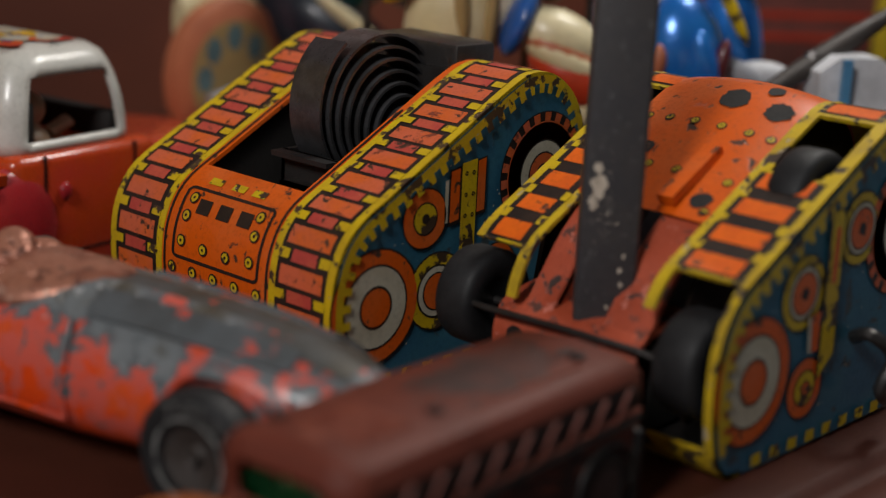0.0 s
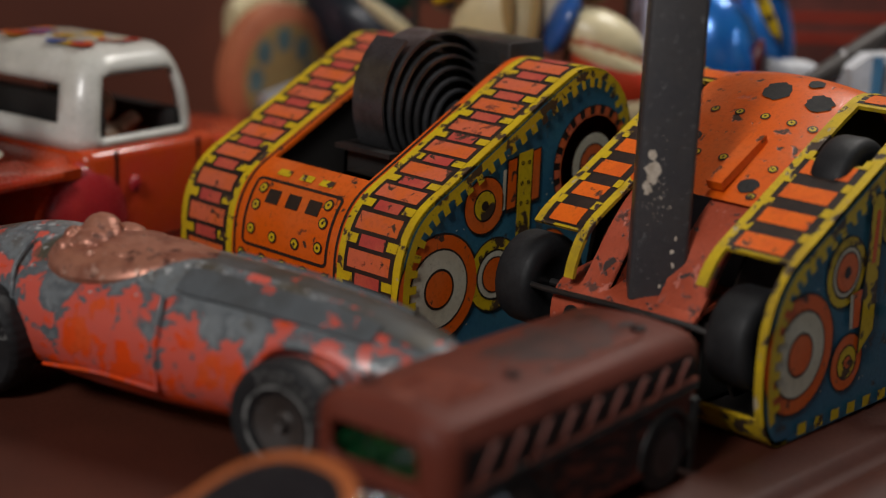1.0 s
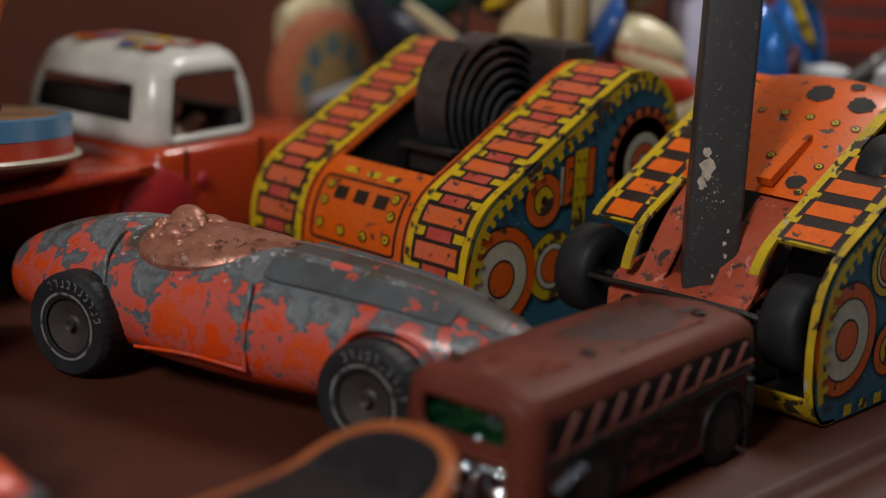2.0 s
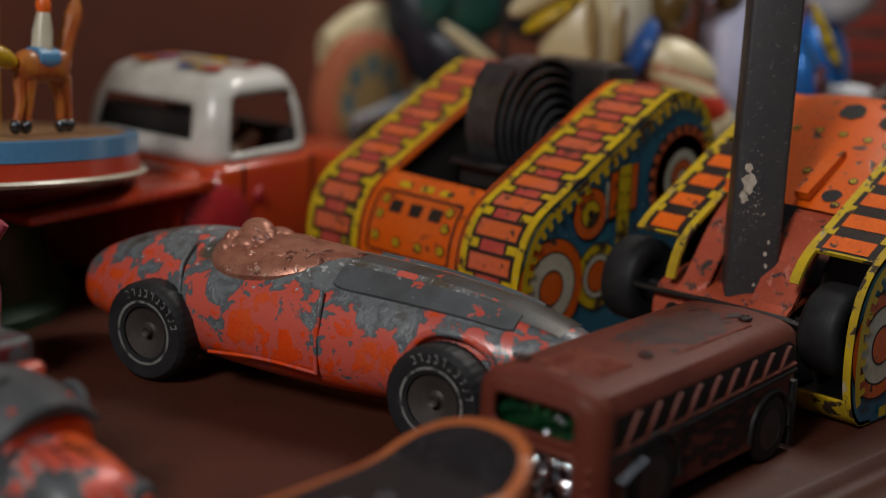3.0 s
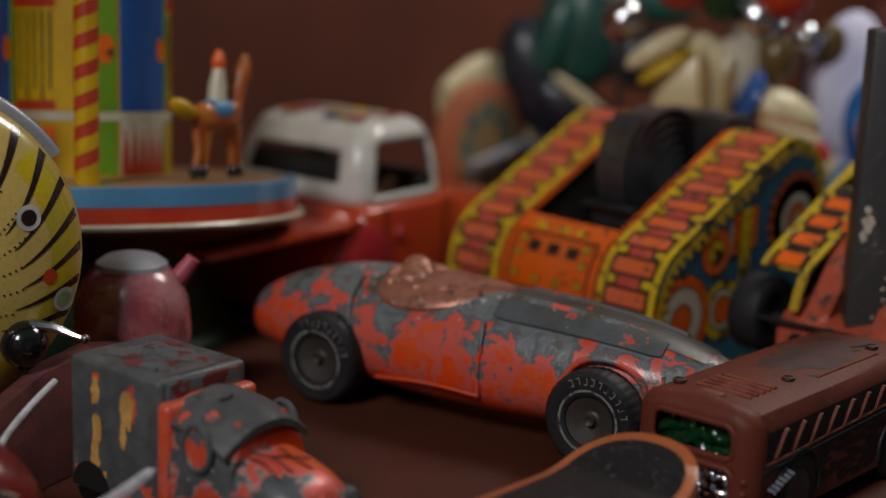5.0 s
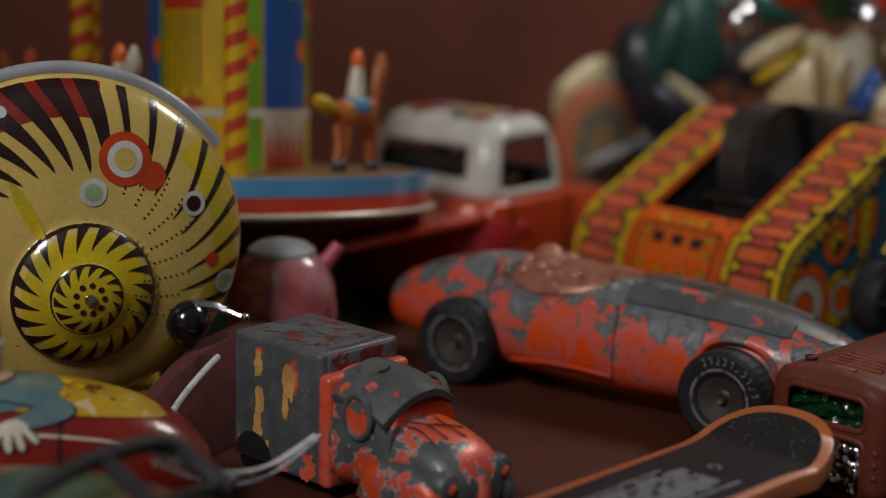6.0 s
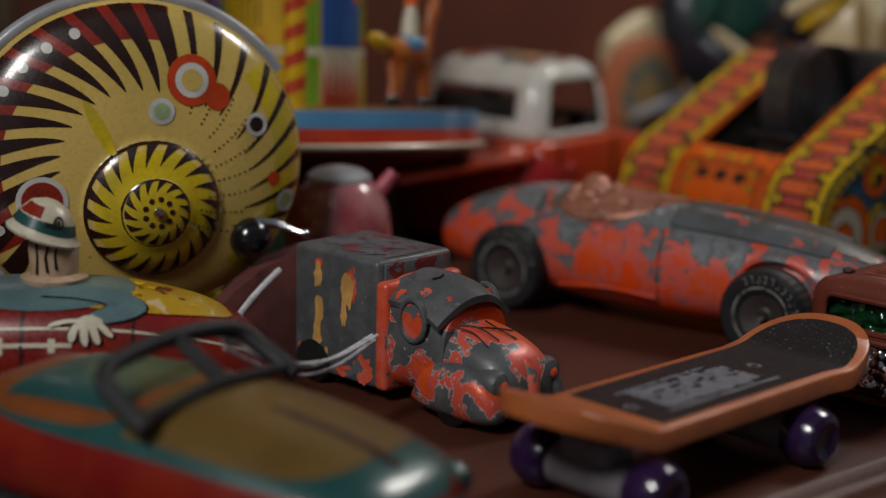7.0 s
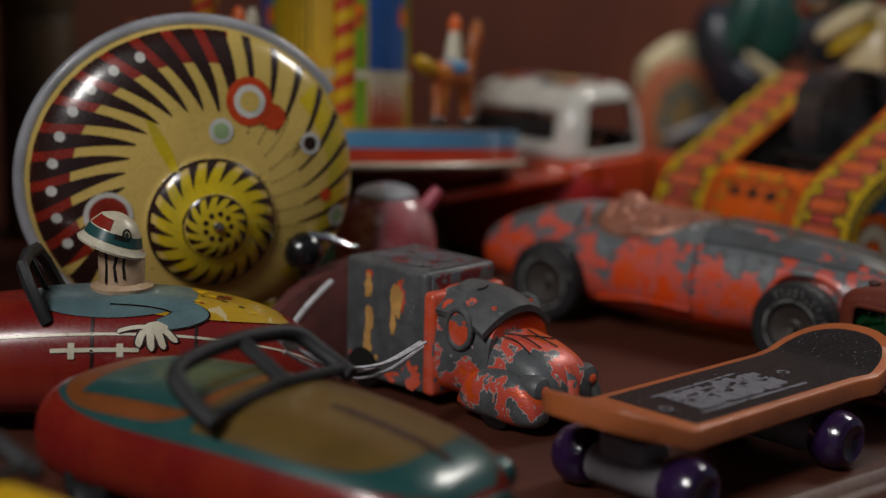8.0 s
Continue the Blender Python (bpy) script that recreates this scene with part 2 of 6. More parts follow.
c_deck = mat("tan_deck", (0.30, 0.17, 0.075), 0.45, 0, (0.24, 0.13, 0.06), 60, None, 0.1, 0.1)
dk_green = mat("dark_green_paint", (0.012, 0.055, 0.02), 0.4, 0, None, 60, None, 0.1, 0.1)
horse_m = mat("orange_brown_print", (0.32, 0.062, 0.012), 0.35, 0, (0.42, 0.14, 0.02), 160, None, 0.1, 0.2)
skin_m = mat("pale_tan_print", (0.46, 0.33, 0.22), 0.4, 0, (0.38, 0.26, 0.16), 200, None, 0.1, 0.2)
coat_blue = mat("slate_blue_print", (0.075, 0.13, 0.145), 0.35, 0, (0.10, 0.17, 0.18), 120, None, 0.08, 0.3)
foil_blue = mat("blue_foil", (0.02, 0.20, 0.62), 0.22, 0.3, (0.015, 0.13, 0.5), 60, None, 0.5, 0.4)
lilac_m = mat("pale_lilac_cloth", (0.74, 0.74, 0.90), 0.7, 0, (0.60, 0.60, 0.80), 60, None, 0.3)
bottle_m = mat("green_jacket_paint", (0.015, 0.10, 0.075), 0.4, 0, (0.02, 0.07, 0.06), 60, None, 0.1, 0.2)
navy_m = mat("navy_paint", (0.014, 0.022, 0.035), 0.4, 0, None, 60, None, 0.1, 0.2)
cream_m = mat("cream_tin_paint", (0.70, 0.61, 0.38), 0.4, 0, (0.60, 0.50, 0.28), 60, None, 0.1, 0.2)
wheel_or = mat("faded_orange_print", (0.46, 0.15, 0.07), 0.45, 0, (0.38, 0.12, 0.06), 60, None, 0.1)
wheel_cr = mat("faded_tan_print", (0.36, 0.25, 0.10), 0.45, 0, (0.3, 0.2, 0.08), 60, None, 0.1)
paper_w = mat("white_card", (0.66, 0.67, 0.70), 0.5, 0, None, 60, None, 0.1)
maroon = mat("maroon_leather", (0.11, 0.008, 0.012), 0.35, 0, None, 60, None, 0.15, 0.2)
box_red = mat("brown_box_card", (0.10, 0.03, 0.022), 0.6, 0, (0.18, 0.04, 0.03), 60, None, 0.1)
yellow_card = mat("yellow_card", (0.62, 0.44, 0.01), 0.55, 0, None, 40, None, 0.1)


def glass(name, col):
    m = bpy.data.materials.new(name)
    m.use_nodes = True
    p = m.node_tree.nodes["Principled BSDF"]
    p.inputs["Base Color"].default_value = (*col, 1)
    p.inputs["Transmission Weight"].default_value, p.inputs["Roughness"].default_value = 0.45, 0.08
    return m


green_glass = glass("green_tinted_glass", (0.006, 0.055, 0.018))
# gold with the shade of the back left corner put into its colour
gold_dark = mat("shade_dark_gold", (0.07, 0.035, 0.006), 0.5, 0, (0.03, 0.017, 0.005), 40, None, 0.1)
rust_orange = mat("rust_orange_print", (0.20, 0.058, 0.014), 0.34, 0, (0.15, 0.045, 0.012), 60, None, 0.08, 0.3)
gleam_green = mat("green_glass_gleam", (0.10, 0.40, 0.12), 0.2, 0, (0.05, 0.2, 0.06), 300, None, 0.2)


# ---- mesh kit, in millimetres ----
class G:
    def __init__(self):
        self.v, self.f, self.k, self.m = [], [], [], 0

    def add(self, verts, faces, M=None):
        n = len(self.v)
        self.v += [tuple(M @ Vector(p)) if M else tuple(p) for p in verts]
        self.f += [tuple(i + n for i in q) for q in faces]
        self.k += [self.m] * len(faces)
        return self

    def bm(self, bm, M=None):
        bm.verts.ensure_lookup_table()
        self.add([v.co.copy() for v in bm.verts], [[v.index for v in f.verts] for f in bm.faces], M)
        bm.free()
        return self

    def box(self, x0, x1, y0, y1, z0, z1, bev=0.0, seg=2, M=None):
        bm = bmesh.new()
        bmesh.ops.create_cube(bm, size=1)
        for v in bm.verts:
            v.co = Vector((x0 + (v.co.x + 0.5) * (x1 - x0), y0 + (v.co.y + 0.5) * (y1 - y0), z0 + (v.co.z + 0.5) * (z1 - z0)))
        if bev:
            bmesh.ops.bevel(bm, geom=bm.edges[:], offset=bev, segments=seg, profile=0.5, affect="EDGES")
        bm.verts.index_update()
        return self.bm(bm, M)

    def loft(self, rings, cap=True, closed=True):
        n, verts, faces = len(rings[0]), [p for r in rings for p in r], []
        for a in range(len(rings) - 1):
            for i in range(n if closed else n - 1):
                j = (i + 1) % n
                faces.append((a * n + i, a * n + j, (a + 1) * n + j, (a + 1) * n + i))
        if cap:
            faces += [tuple(reversed(range(n))), tuple(range((len(rings) - 1) * n, len(rings) * n))]
        return self.add(verts, faces)

    def lathe(self, prof, seg=24, M=None, cap=True):
        rings = [[((M or Matrix()) @ Vector((r * math.cos(2 * math.pi * i / seg), r * math.sin(2 * math.pi * i / seg), h))) for i in range(seg)] for r, h in prof]
        return self.loft(rings, cap)

    def ell(self, c, r, M=None, u=16, w=10):
        bm = bmesh.new()
        bmesh.ops.create_uvsphere(bm, u_segments=u, v_segments=w, radius=1)
        bm.verts.index_update()
        T = Matrix.Translation(c) @ (M or Matrix()) @ Matrix.Diagonal((*r, 1))
        return self.bm(bm, T)

    def tube(self, pts, r, seg=8):
        pts, rings = [Vector(p) for p in pts], []
        for i, p in enumerate(pts):
            d = (pts[min(i + 1, len(pts) - 1)] - pts[max(i - 1, 0)]).normalized()
            a = d.orthogonal().normalized() if not rings else (last - d * last.dot(d)).normalized()
            last, b = a, d.cross(a)
            rr = r[i] if isinstance(r, (list, tuple)) else r
            rings.append([p + rr * (a * math.cos(2 * math.pi * k / seg) + b * math.sin(2 * math.pi * k / seg)) for k in range(seg)])
        return self.loft(rings)

    def extr(self, poly, M, d):
        n = len(poly)
        self.add([(a, b, 0) for a, b in poly] + [(a, b, d) for a, b in poly],
                 [tuple(reversed(range(n))), tuple(range(n, 2 * n))] + [(i, (i + 1) % n, n + (i + 1) % n, n + i) for i in range(n)], M)
        return self

    def sheet(self, fn, us, vs):
        """A grid of points fn(u, v)."""
        verts = [fn(u, v) for u in us for v in vs]
        n = len(vs)
        return self.add(verts, [(a * n + b, (a + 1) * n + b, (a + 1) * n + b + 1, a * n + b + 1) for a in range(len(us) - 1) for b in range(n - 1)])

    def ring(self, fn, cx, cy, r0, r1, n=28, sy=1.0, a0=0.0, a1=360.0):
        """A ring, or a disc with r0 = 0, on the surface fn(u, v)."""
        angles = [radians(a0 + (a1 - a0) * i / n) for i in range(n + 1)]
        return self.sheet(lambda a, r: fn(cx + r * math.cos(a), cy + sy * r * math.sin(a)), angles, span(r0 if r0 else 0.01, r1, max(1, int((r1 - r0) / 2.2))))

    def poly(self, fn, pts):
        return self.add([fn(a, b) for a, b in pts], [tuple(range(len(pts)))])


def span(a, b, n):
    return [a + (b - a) * i / n for i in range(n + 1)]


RX, RY = Matrix.Rotation(math.pi / 2, 4, "X"), Matrix.Rotation(math.pi / 2, 4, "Y")


def at(x, y, z):
    return Matrix.Translation((x, y, z))


def part(name, g, mats, parent=None, label="", angle=38):
    me = bpy.data.meshes.new(name)
    me.from_pydata([(x * 0.001, y * 0.001, z * 0.001) for x, y, z in g.v], [], g.f)
    for m in mats if isinstance(mats, (list, tuple)) else [mats]:
        me.materials.append(m)
    me.polygons.foreach_set("material_index", g.k)
    bm = bmesh.new()
    bm.from_mesh(me)
    bmesh.ops.recalc_face_normals(bm, faces=bm.faces[:])
    bm.to_mesh(me)
    bm.free()
    me.shade_smooth()
    me.set_sharp_from_angle(angle=radians(angle))
    ob = new(name, me)
    ob.parent = parent
    if label:
        ob["label"] = label
    return ob


def thing(name, label, category, m=None, group=""):
    ob = new(name)
    ob.empty_display_size = 0.01
    if m is not None:
        ob.matrix_world = m
    return tagged(ob, label, category, group)


def spline(pts, n=6, closed=False):
    """A smooth line through 2D or 3D points."""
    pts, out = [Vector(p) for p in pts], []
    c = len(pts)
    for i in range(c if closed else c - 1):
        q = [pts[(i + k) % c] if closed else pts[min(max(i + k, 0), c - 1)] for k in (-1, 0, 1, 2)]
        for s in range(n):
            t = s / n
            out.append(0.5 * (2 * q[1] + (q[2] - q[0]) * t + (2 * q[0] - 5 * q[1] + 4 * q[2] - q[3]) * t * t + (3 * q[1] - q[0] - 3 * q[2] + q[3]) * t ** 3))
    return out if closed else out + [pts[-1]]


# ---- the cabinet and the room round it ----
def setting(name, g, m, label, category):
    return tagged(part(name, g, m, None, label), label, category, "", "structure")


g = G()
edge = [(340, 0), (340, -20), (-88, -20), (-92, -17), (-93, -10), (-91, -4), (-87, -1.6), (-79, -1.2), (-76.5, -2.6), (-74.5, -2.8), (-72.5, -1.8), (-71, -0.3), (-69.5, 0)]
g.loft([[(x, a, b) for a, b in edge] for x in (-900, 900)])
setting("shelf_board", g, shelf_m, "worn red-brown painted wooden shelf board with a grooved front edge", "shelf")
setting("wall_back", G().box(-900, 900, 322, 340, 0, 900), wall_m, "brown painted back panel of the cabinet", "wall")
# unseen panel, added to keep window light off the back left
setting("wall_side_shade", G().box(-420, -400, 10, 322, 0, 900), wall_m, "brown panel added out of view to shade the back left", "wall")
setting("wall_end", G().box(880, 900, -80, 322, 0, 900), wall_m, "brown painted end panel of the cabinet", "wall")
setting("ceiling", G().box(-900, 900, -60, 340, 900, 920), wall_m, "underside of the brown shelf above", "shelf")
setting("floor", G().box(-1300, 1300, -1300, 340, -520, -500), room_m, "plain floor of the room", "floor")
setting("wall_room", G().box(-1300, 1300, -1320, -1300, -500, 1200), room_m, "plain plastered wall of the room", "wall")


# ---- tin tanks ----
OUTLINE = [(74, 1.5), (40, 0.8), (12, 0.8), (6, 3), (2.6, 10), (1.6, 20), (2.8, 30), (8, 38.5), (20, 45.5), (40, 56.4), (56, 65), (64, 68), (72, 67), (79, 62), (83.5, 53), (84, 44), (82, 22), (79, 5)]
RIM = [Vector((p.x, p.y)) for p in spline([(a, b, 0) for a, b in OUTLINE], 5, True)]
CUT = [0.0]
for a, b in zip(RIM, RIM[1:]):
    CUT.append(CUT[-1] + (b - a).length)


def on_rim(s):
    for i in range(len(RIM) - 1):
        if s <= CUT[i + 1] or i == len(RIM) - 2:
            d = (RIM[i + 1] - RIM[i]).normalized()
            return RIM[i] + d * (s - CUT[i]), Vector((-d.y, d.x))


S_NOSE = next(CUT[i] for i, p in enumerate(RIM) if p.x < 6.5 and p.y < 4)
S_BEND = next(CUT[i] for i, p in enumerate(RIM) if p.y > 38 and p.x > 7)
S_PEAK = next(CUT[i] for i, p in enumerate(RIM) if p.x > 63 and p.y > 60)


def over(h):
    """The rolled sheet of the tank: along the outline and across, h above it."""
    def fn(s, y):
        p, n = on_rim(s)
        return (p.x + n.x * h, y, p.y + n.y * h)
    return fn


HALF, INNER = 39.0, 19.0


def band(g, s0, s1, y0, y1, h, thick=0.0, step=2.5):
    ss = span(s0, s1, max(2, int((s1 - s0) / step)))
    f = over(h)
    if not thick:
        return g.sheet(f, ss, [y0, y1])
    q = over(h - thick)
    return g.loft([[f(s, y0), f(s, y1), q(s, y1), q(s, y0)] for s in ss])


def side_print(parent, kind):
    """Discs, plates and stars printed on the near side plate."""
    y = -HALF - 0.3

    def fn(h):
        return lambda a, b: (a, y - h, b)
    g = G()
    def disc(cx, cz, rows):
        for n, (m, r) in enumerate(rows):
            g.m = m
            g.ring(fn(0.06 * n + 0.02 * (cx % 3)), cx, cz, 0, r, 30)
    Y, O, W, K = 0, 1, 2, 3
    disc(14.2, 20.2, [(K, 13.6), (O, 13.1), (K, 9.9), (W, 9.4), (K, 5.0), (O, 4.4)])
    if kind == "A":
        disc(29, 38.2, [(K, 7.2), (O, 6.8), (K, 3.9), (Y, 3.5), (K, 1.2)])
        disc(33.6, 20.5, [(K, 9.4), (Y, 9.0), (K, 6.4), (W, 5.9), (K, 4.6), (O, 4.2)])
        disc(54, 22, [(K, 7), (O, 6.6), (K, 3.6), (Y, 3.2)])
        g.m = K; g.poly(fn(0.02), [(36.6, 35), (36.6, 48.4), (49, 50.4), (49, 37)])
        g.m = O; g.poly(fn(0.08), [(37, 36), (37, 48), (40, 48.5), (40, 36.5)]); g.poly(fn(0.08), [(46, 37.3), (46, 49.5), (48.6, 50), (48.6, 37.7)])
        g.m = W; g.poly(fn(0.1), [(35.2, 36), (35.2, 46), (36.3, 46.2), (36.3, 36.2)])
        g.m = Y; g.poly(fn(0.12), [(40.6, 27), (40.6, 49.5), (45.6, 50.2), (45.6, 27)])
        g.m = K
        for z in (32, 37, 42, 47):
            for x in (42, 44.4):
                g.ring(fn(0.2), x, z, 0.25, 0.55, 10)
    else:
        disc(34.4, 14.2, [(K, 6.8), (O, 6.4), (K, 4.1), (Y, 3.7), (K, 1.8), (O, 1.4)])
        for cx, cz in ((30.5, 35.5), (51, 46)):
            disc(cx, cz, [(K, 8.2), (Y, 7.8), (K, 6.0), (W, 5.5), (K, 4.7), (O, 4.3), (K, 1.4)])
        g.m = K; g.poly(fn(0.5), [(37.8, 15), (37.8, 50), (39.5, 52), (42, 52), (43.5, 50), (44.3, 20)])
        g.m = Y; g.poly(fn(0.56), [(38.3, 15.5), (38.3, 49.6), (39.8, 51.5), (41.8, 51.5), (43, 49.8), (43.8, 20)])
        g.m = O; g.poly(fn(0.62), [(40, 36), (40, 47.5), (40.9, 48.3), (41.8, 47.5), (41.8, 36)])
        g.m = W; g.poly(fn(0.5), [(33.5, 22), (32.6, 30), (33.8, 30), (34.7, 22)]); g.m = O; g.poly(fn(0.5), [(34.9, 22), (34, 30.3), (37.4, 30.6), (37.4, 22)])
    teeth = 22
    g.m = K; g.ring(fn(0.02), 69.0, 43.6, 0, 15.2, 40)
    g.m = 4
    for i in range(teeth):
        a0, a1 = 360 / teeth * i, 360 / teeth * (i + 0.55)
        g.ring(fn(0.1), 69.0, 43.6, 12, 14.9, 2, 1, a0, a1)
    g.ring(fn(0.12), 69.0, 43.6, 0, 12.8, 36)
    disc(69.0, 43.6, [(4, 12.7), (4, 12.6), (4, 12.5), (K, 8.4), (W, 8.0), (K, 5.4), (4, 5.0), (K, 2.6), (W, 2.1), (4, 1.1)])
    g.m = 5
    rng = random.Random(4)
    for _ in range(60):
        g.ring(fn(0.015), rng.uniform(8, 78), rng.uniform(5, 50), 0, rng.uniform(0.15, 0.3), 6)
    # toothed yellow border
    g.m = Y
    s = S_NOSE + 4
    while s < S_PEAK + 34:
        (p, n), (q, o) = on_rim(s), on_rim(s + 2.1)
        d = 4.6 if int(s / 2.1) % 2 else 2.4
        g.add([(p.x - n.x * 0.3, y - 0.7, p.y - n.y * 0.3), (q.x - o.x * 0.3, y - 0.7, q.y - o.y * 0.3), (q.x - o.x * d, y - 0.7, q.y - o.y * d), (p.x - n.x * d, y - 0.7, p.y - n.y * d)], [(0, 1, 2, 3)])
        s += 2.1
    for i in range(9):
        x = 16 + i * 6.8
        g.poly(fn(0.4), [(x, 1.6), (x + 3.4, 1.6), (x + 3.4, 4.2), (x, 4.2)])
    part("printed_side", g, [y1, o1, w1, k1, o2, w1], parent, "discs, cogwheels and plates printed in colours")


def links(parent, near_y, far_y, s0, s1, kind):
    """Printed track links on one track band."""
    g = G()
    g.m = 1
    lo, hi = near_y + 2.1, far_y - 2.1
    band(g, s0, s1, lo, hi, 0.35)
    strip = part("printed_track", g, [y1, k1], parent, "black printed track strip")
    s, n = s0 + 0.6, 0
    while s < s1 - 3:
        if kind == "A":
            long, d = n % 2 == 0, 4.3 if n % 2 == 0 else 2.8
            a, b = (lo + 1.2, hi - 1.2) if long else (lo + 4.0, hi - 4.0)
        else:
            long, d = True, 5.0
            a, b = lo + 2.0, hi - 1.6
        g = G()
        g.m = 1 if long else 2
        g.sheet(over(0.45), span(s, s + d, 2), [a, b])
        g.m = 0
        tab = 3.1 if kind == "A" else 1.7
        for q, e in ((lo - 0.1, lo + tab), (hi - tab, hi + 0.1)):
            if kind == "A" and long:
                continue
            g.sheet(over(0.5), [s + (0.4 if kind == "A" else 5.2), s + (2.6 if kind == "A" else 8.0)], [q, e])
        part("track_link", g, [y1, o3 if kind == "B" else o2, link_pink], strip)
        s += d + (1.05 if kind == "A" else 3.9)
        n += 1
    return strip


def wheel(parent, name, c, r, w, m=tyre_m):
    g = G()
    prof = [(0.3, -w / 2 + 1), (r * 0.45, -w / 2 + 0.6), (r * 0.55, -w / 2), (r * 0.86, -w / 2), (r * 0.96, -w / 2 + 0.8), (r, -w / 2 + 2), (r, w / 2 - 2), (r * 0.96, w / 2 - 0.8), (r * 0.86, w / 2), (r * 0.55, w / 2), (r * 0.45, w / 2 - 0.6), (0.3, w / 2 - 1)]
    g.lathe(prof, 32, at(*c) @ RX)
    return part(name, g, m, parent, "black rubber wheel")


def tank(kind, x, y, yaw, label):
    th = thing("toy_tank", label, "toy tank", pose(x, y, 0, 0, 0, yaw) @ Matrix.Diagonal((1, 1.04 if kind == "A" else 1, 1, 1)), "tin tanks")
    side = [(p.x, p.y) for p in RIM]
    for sgn in (-1, 1):
        g = G()
        far = HALF if kind == "A" else HALF - 10
        lo, hi = (-HALF, -HALF + 1.2) if sgn < 0 else (far - 1.2, far)
        cut_side = side if kind == "A" or sgn < 0 else [(max(a, 22 + 0.2 * b), b) for a, b in side]
        g.extr(cut_side, at(0, hi, 0) @ RX, hi - lo)
        part("side_plate", g, b1 if sgn < 0 else k1, th, "blue printed tin side" if sgn < 0 else "dark tin side")
        a, b = (-HALF + 1.2, -INNER) if sgn < 0 else (INNER, HALF - 1.2)
        o, p = (-HALF, -INNER) if sgn < 0 else (INNER, HALF)
        mid = (o + p) / 2
        if kind == "B" and sgn > 0:
            o, p = INNER - 6, HALF - 10
        g = G()
        start = S_NOSE - 6 if kind == "A" else S_BEND + (3 if sgn < 0 else -2)
        if kind == "A":
            band(g, start, S_PEAK + 40, o, p, 0.3, 1.0)
            part("track_cover", g, y1, th, "worn yellow rolled tin edge")
            links(th, o, p, start, S_PEAK + 10, kind)
        else:
            hole0, hole1 = S_BEND + 37, S_BEND + 58
            band(g, start, hole0, o, p, 0.3, 1.0)
            band(g, hole0, hole1, o, o + 3.2, 0.3, 1.0)
            band(g, hole0, hole1, p - 3.2, p, 0.3, 1.0)
            band(g, hole1, S_PEAK + 40, o, p, 0.3, 1.0)
            ya, yb = (o, o + 2.0) if sgn < 0 else (p - 2.0, p)
            if sgn < 0:
                band(g, S_NOSE - 6, start, ya, yb, 0.3, 1.0)
            ya, yb = (p - 2.6, p) if sgn < 0 else (o, o + 2.6)
            band(g, S_BEND - (7 if sgn < 0 else 13), start, ya, yb, 0.3, 1.0)
            if sgn < 0:
                band(g, S_NOSE - 8, S_NOSE + 5, o, p, 0.2, 1.0)
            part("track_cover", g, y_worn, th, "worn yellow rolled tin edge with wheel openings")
            links(th, o, p, start + 0.6, hole0 - 1, kind)
            links(th, o, p, hole1 + 1, S_PEAK + 6, kind)
            wheel(th, "wheel", (10.5, mid + (-0.5 if sgn < 0 else 1), 22.3), 11.2, 10.5)
            wheel(th, "wheel", (45.5, mid if sgn < 0 else mid - 7.5, 50.5 if sgn < 0 else 44.0), 11.5, 9)
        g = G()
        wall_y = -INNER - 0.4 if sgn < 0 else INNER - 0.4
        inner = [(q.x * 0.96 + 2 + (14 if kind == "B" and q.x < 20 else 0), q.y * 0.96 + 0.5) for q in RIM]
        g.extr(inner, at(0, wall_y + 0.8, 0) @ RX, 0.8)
        part("inner_wall", g, dark_m if kind == "A" else k1, th, "dark inner wall")
    g = G()
    g.box(14, 76, -HALF + 1.5, HALF - 1.5, 2, 3.2)
    part("base_plate", g, steel_m, th, "dark steel base plate")
    if kind == "A":
        g = G()
        s1 = S_BEND + 6.5
        band(g, S_NOSE - 6, s1, -INNER, INNER, 0.1, 1.0)
        band(g, s1, S_PEAK + 2, -INNER, -INNER + 2.2, 0.1, 1.0)
        band(g, s1, S_PEAK + 2, INNER - 2.2, INNER, 0.1, 1.0)
        band(g, S_PEAK + 2, S_PEAK + 40, -INNER, INNER, 0.1, 1.0)
        part("hull_plate", g, o1, th, "orange tin hull with a square opening in its roof")
        g = G()
        f = over(0.3)
        c = S_BEND - 9.5
        for s0, s, a, b in ((c - 9, c + 9, -15.3, 15.3),):
            g.m = 0
            for k in range(2):
                g.sheet(f, span(s0 + 1.6, s - 1.6, 6), [-15.3 + k * 29.8, -14.5 + k * 29.8])
                g.sheet(f, [s0 + k * 17.2, s0 + 0.8 + k * 17.2], span(-13.6, 13.6, 6))
            for cy, cs, a0 in ((13.6, s - 1.8, 0), (-13.6, s - 1.8, 270), (-13.6, s0 + 1.8, 180), (13.6, s0 + 1.8, 90)):
                g.ring(lambda u, v: f(u, v), cs, cy, 0.95, 1.75, 6, 1, a0, a0 + 90)
        for k in (-1, 0, 1):
            g.sheet(over(0.42), [c + 2.6, c + 6.2], [k * 7.2 - 2.2, k * 7.2 + 2.2])
        for k in (-1, 1):
            band(g, S_NOSE - 5, S_BEND + 40, k * (INNER - 1.0) - 0.35, k * (INNER - 1.0) + 0.35, 0.3)
        dots = [(c + 6, -11.6), (c + 6, 11.6), (c + 1.5, -12), (c + 1.5, 12), (c - 4.5, -12), (c - 4.5, 12), (c - 5.2, -4), (c - 5.2, 4), (c - 11.4, -15), (c - 11.4, -7.5), (c - 11.4, 0), (c - 11.4, 7.5), (c - 11.4, 15)]
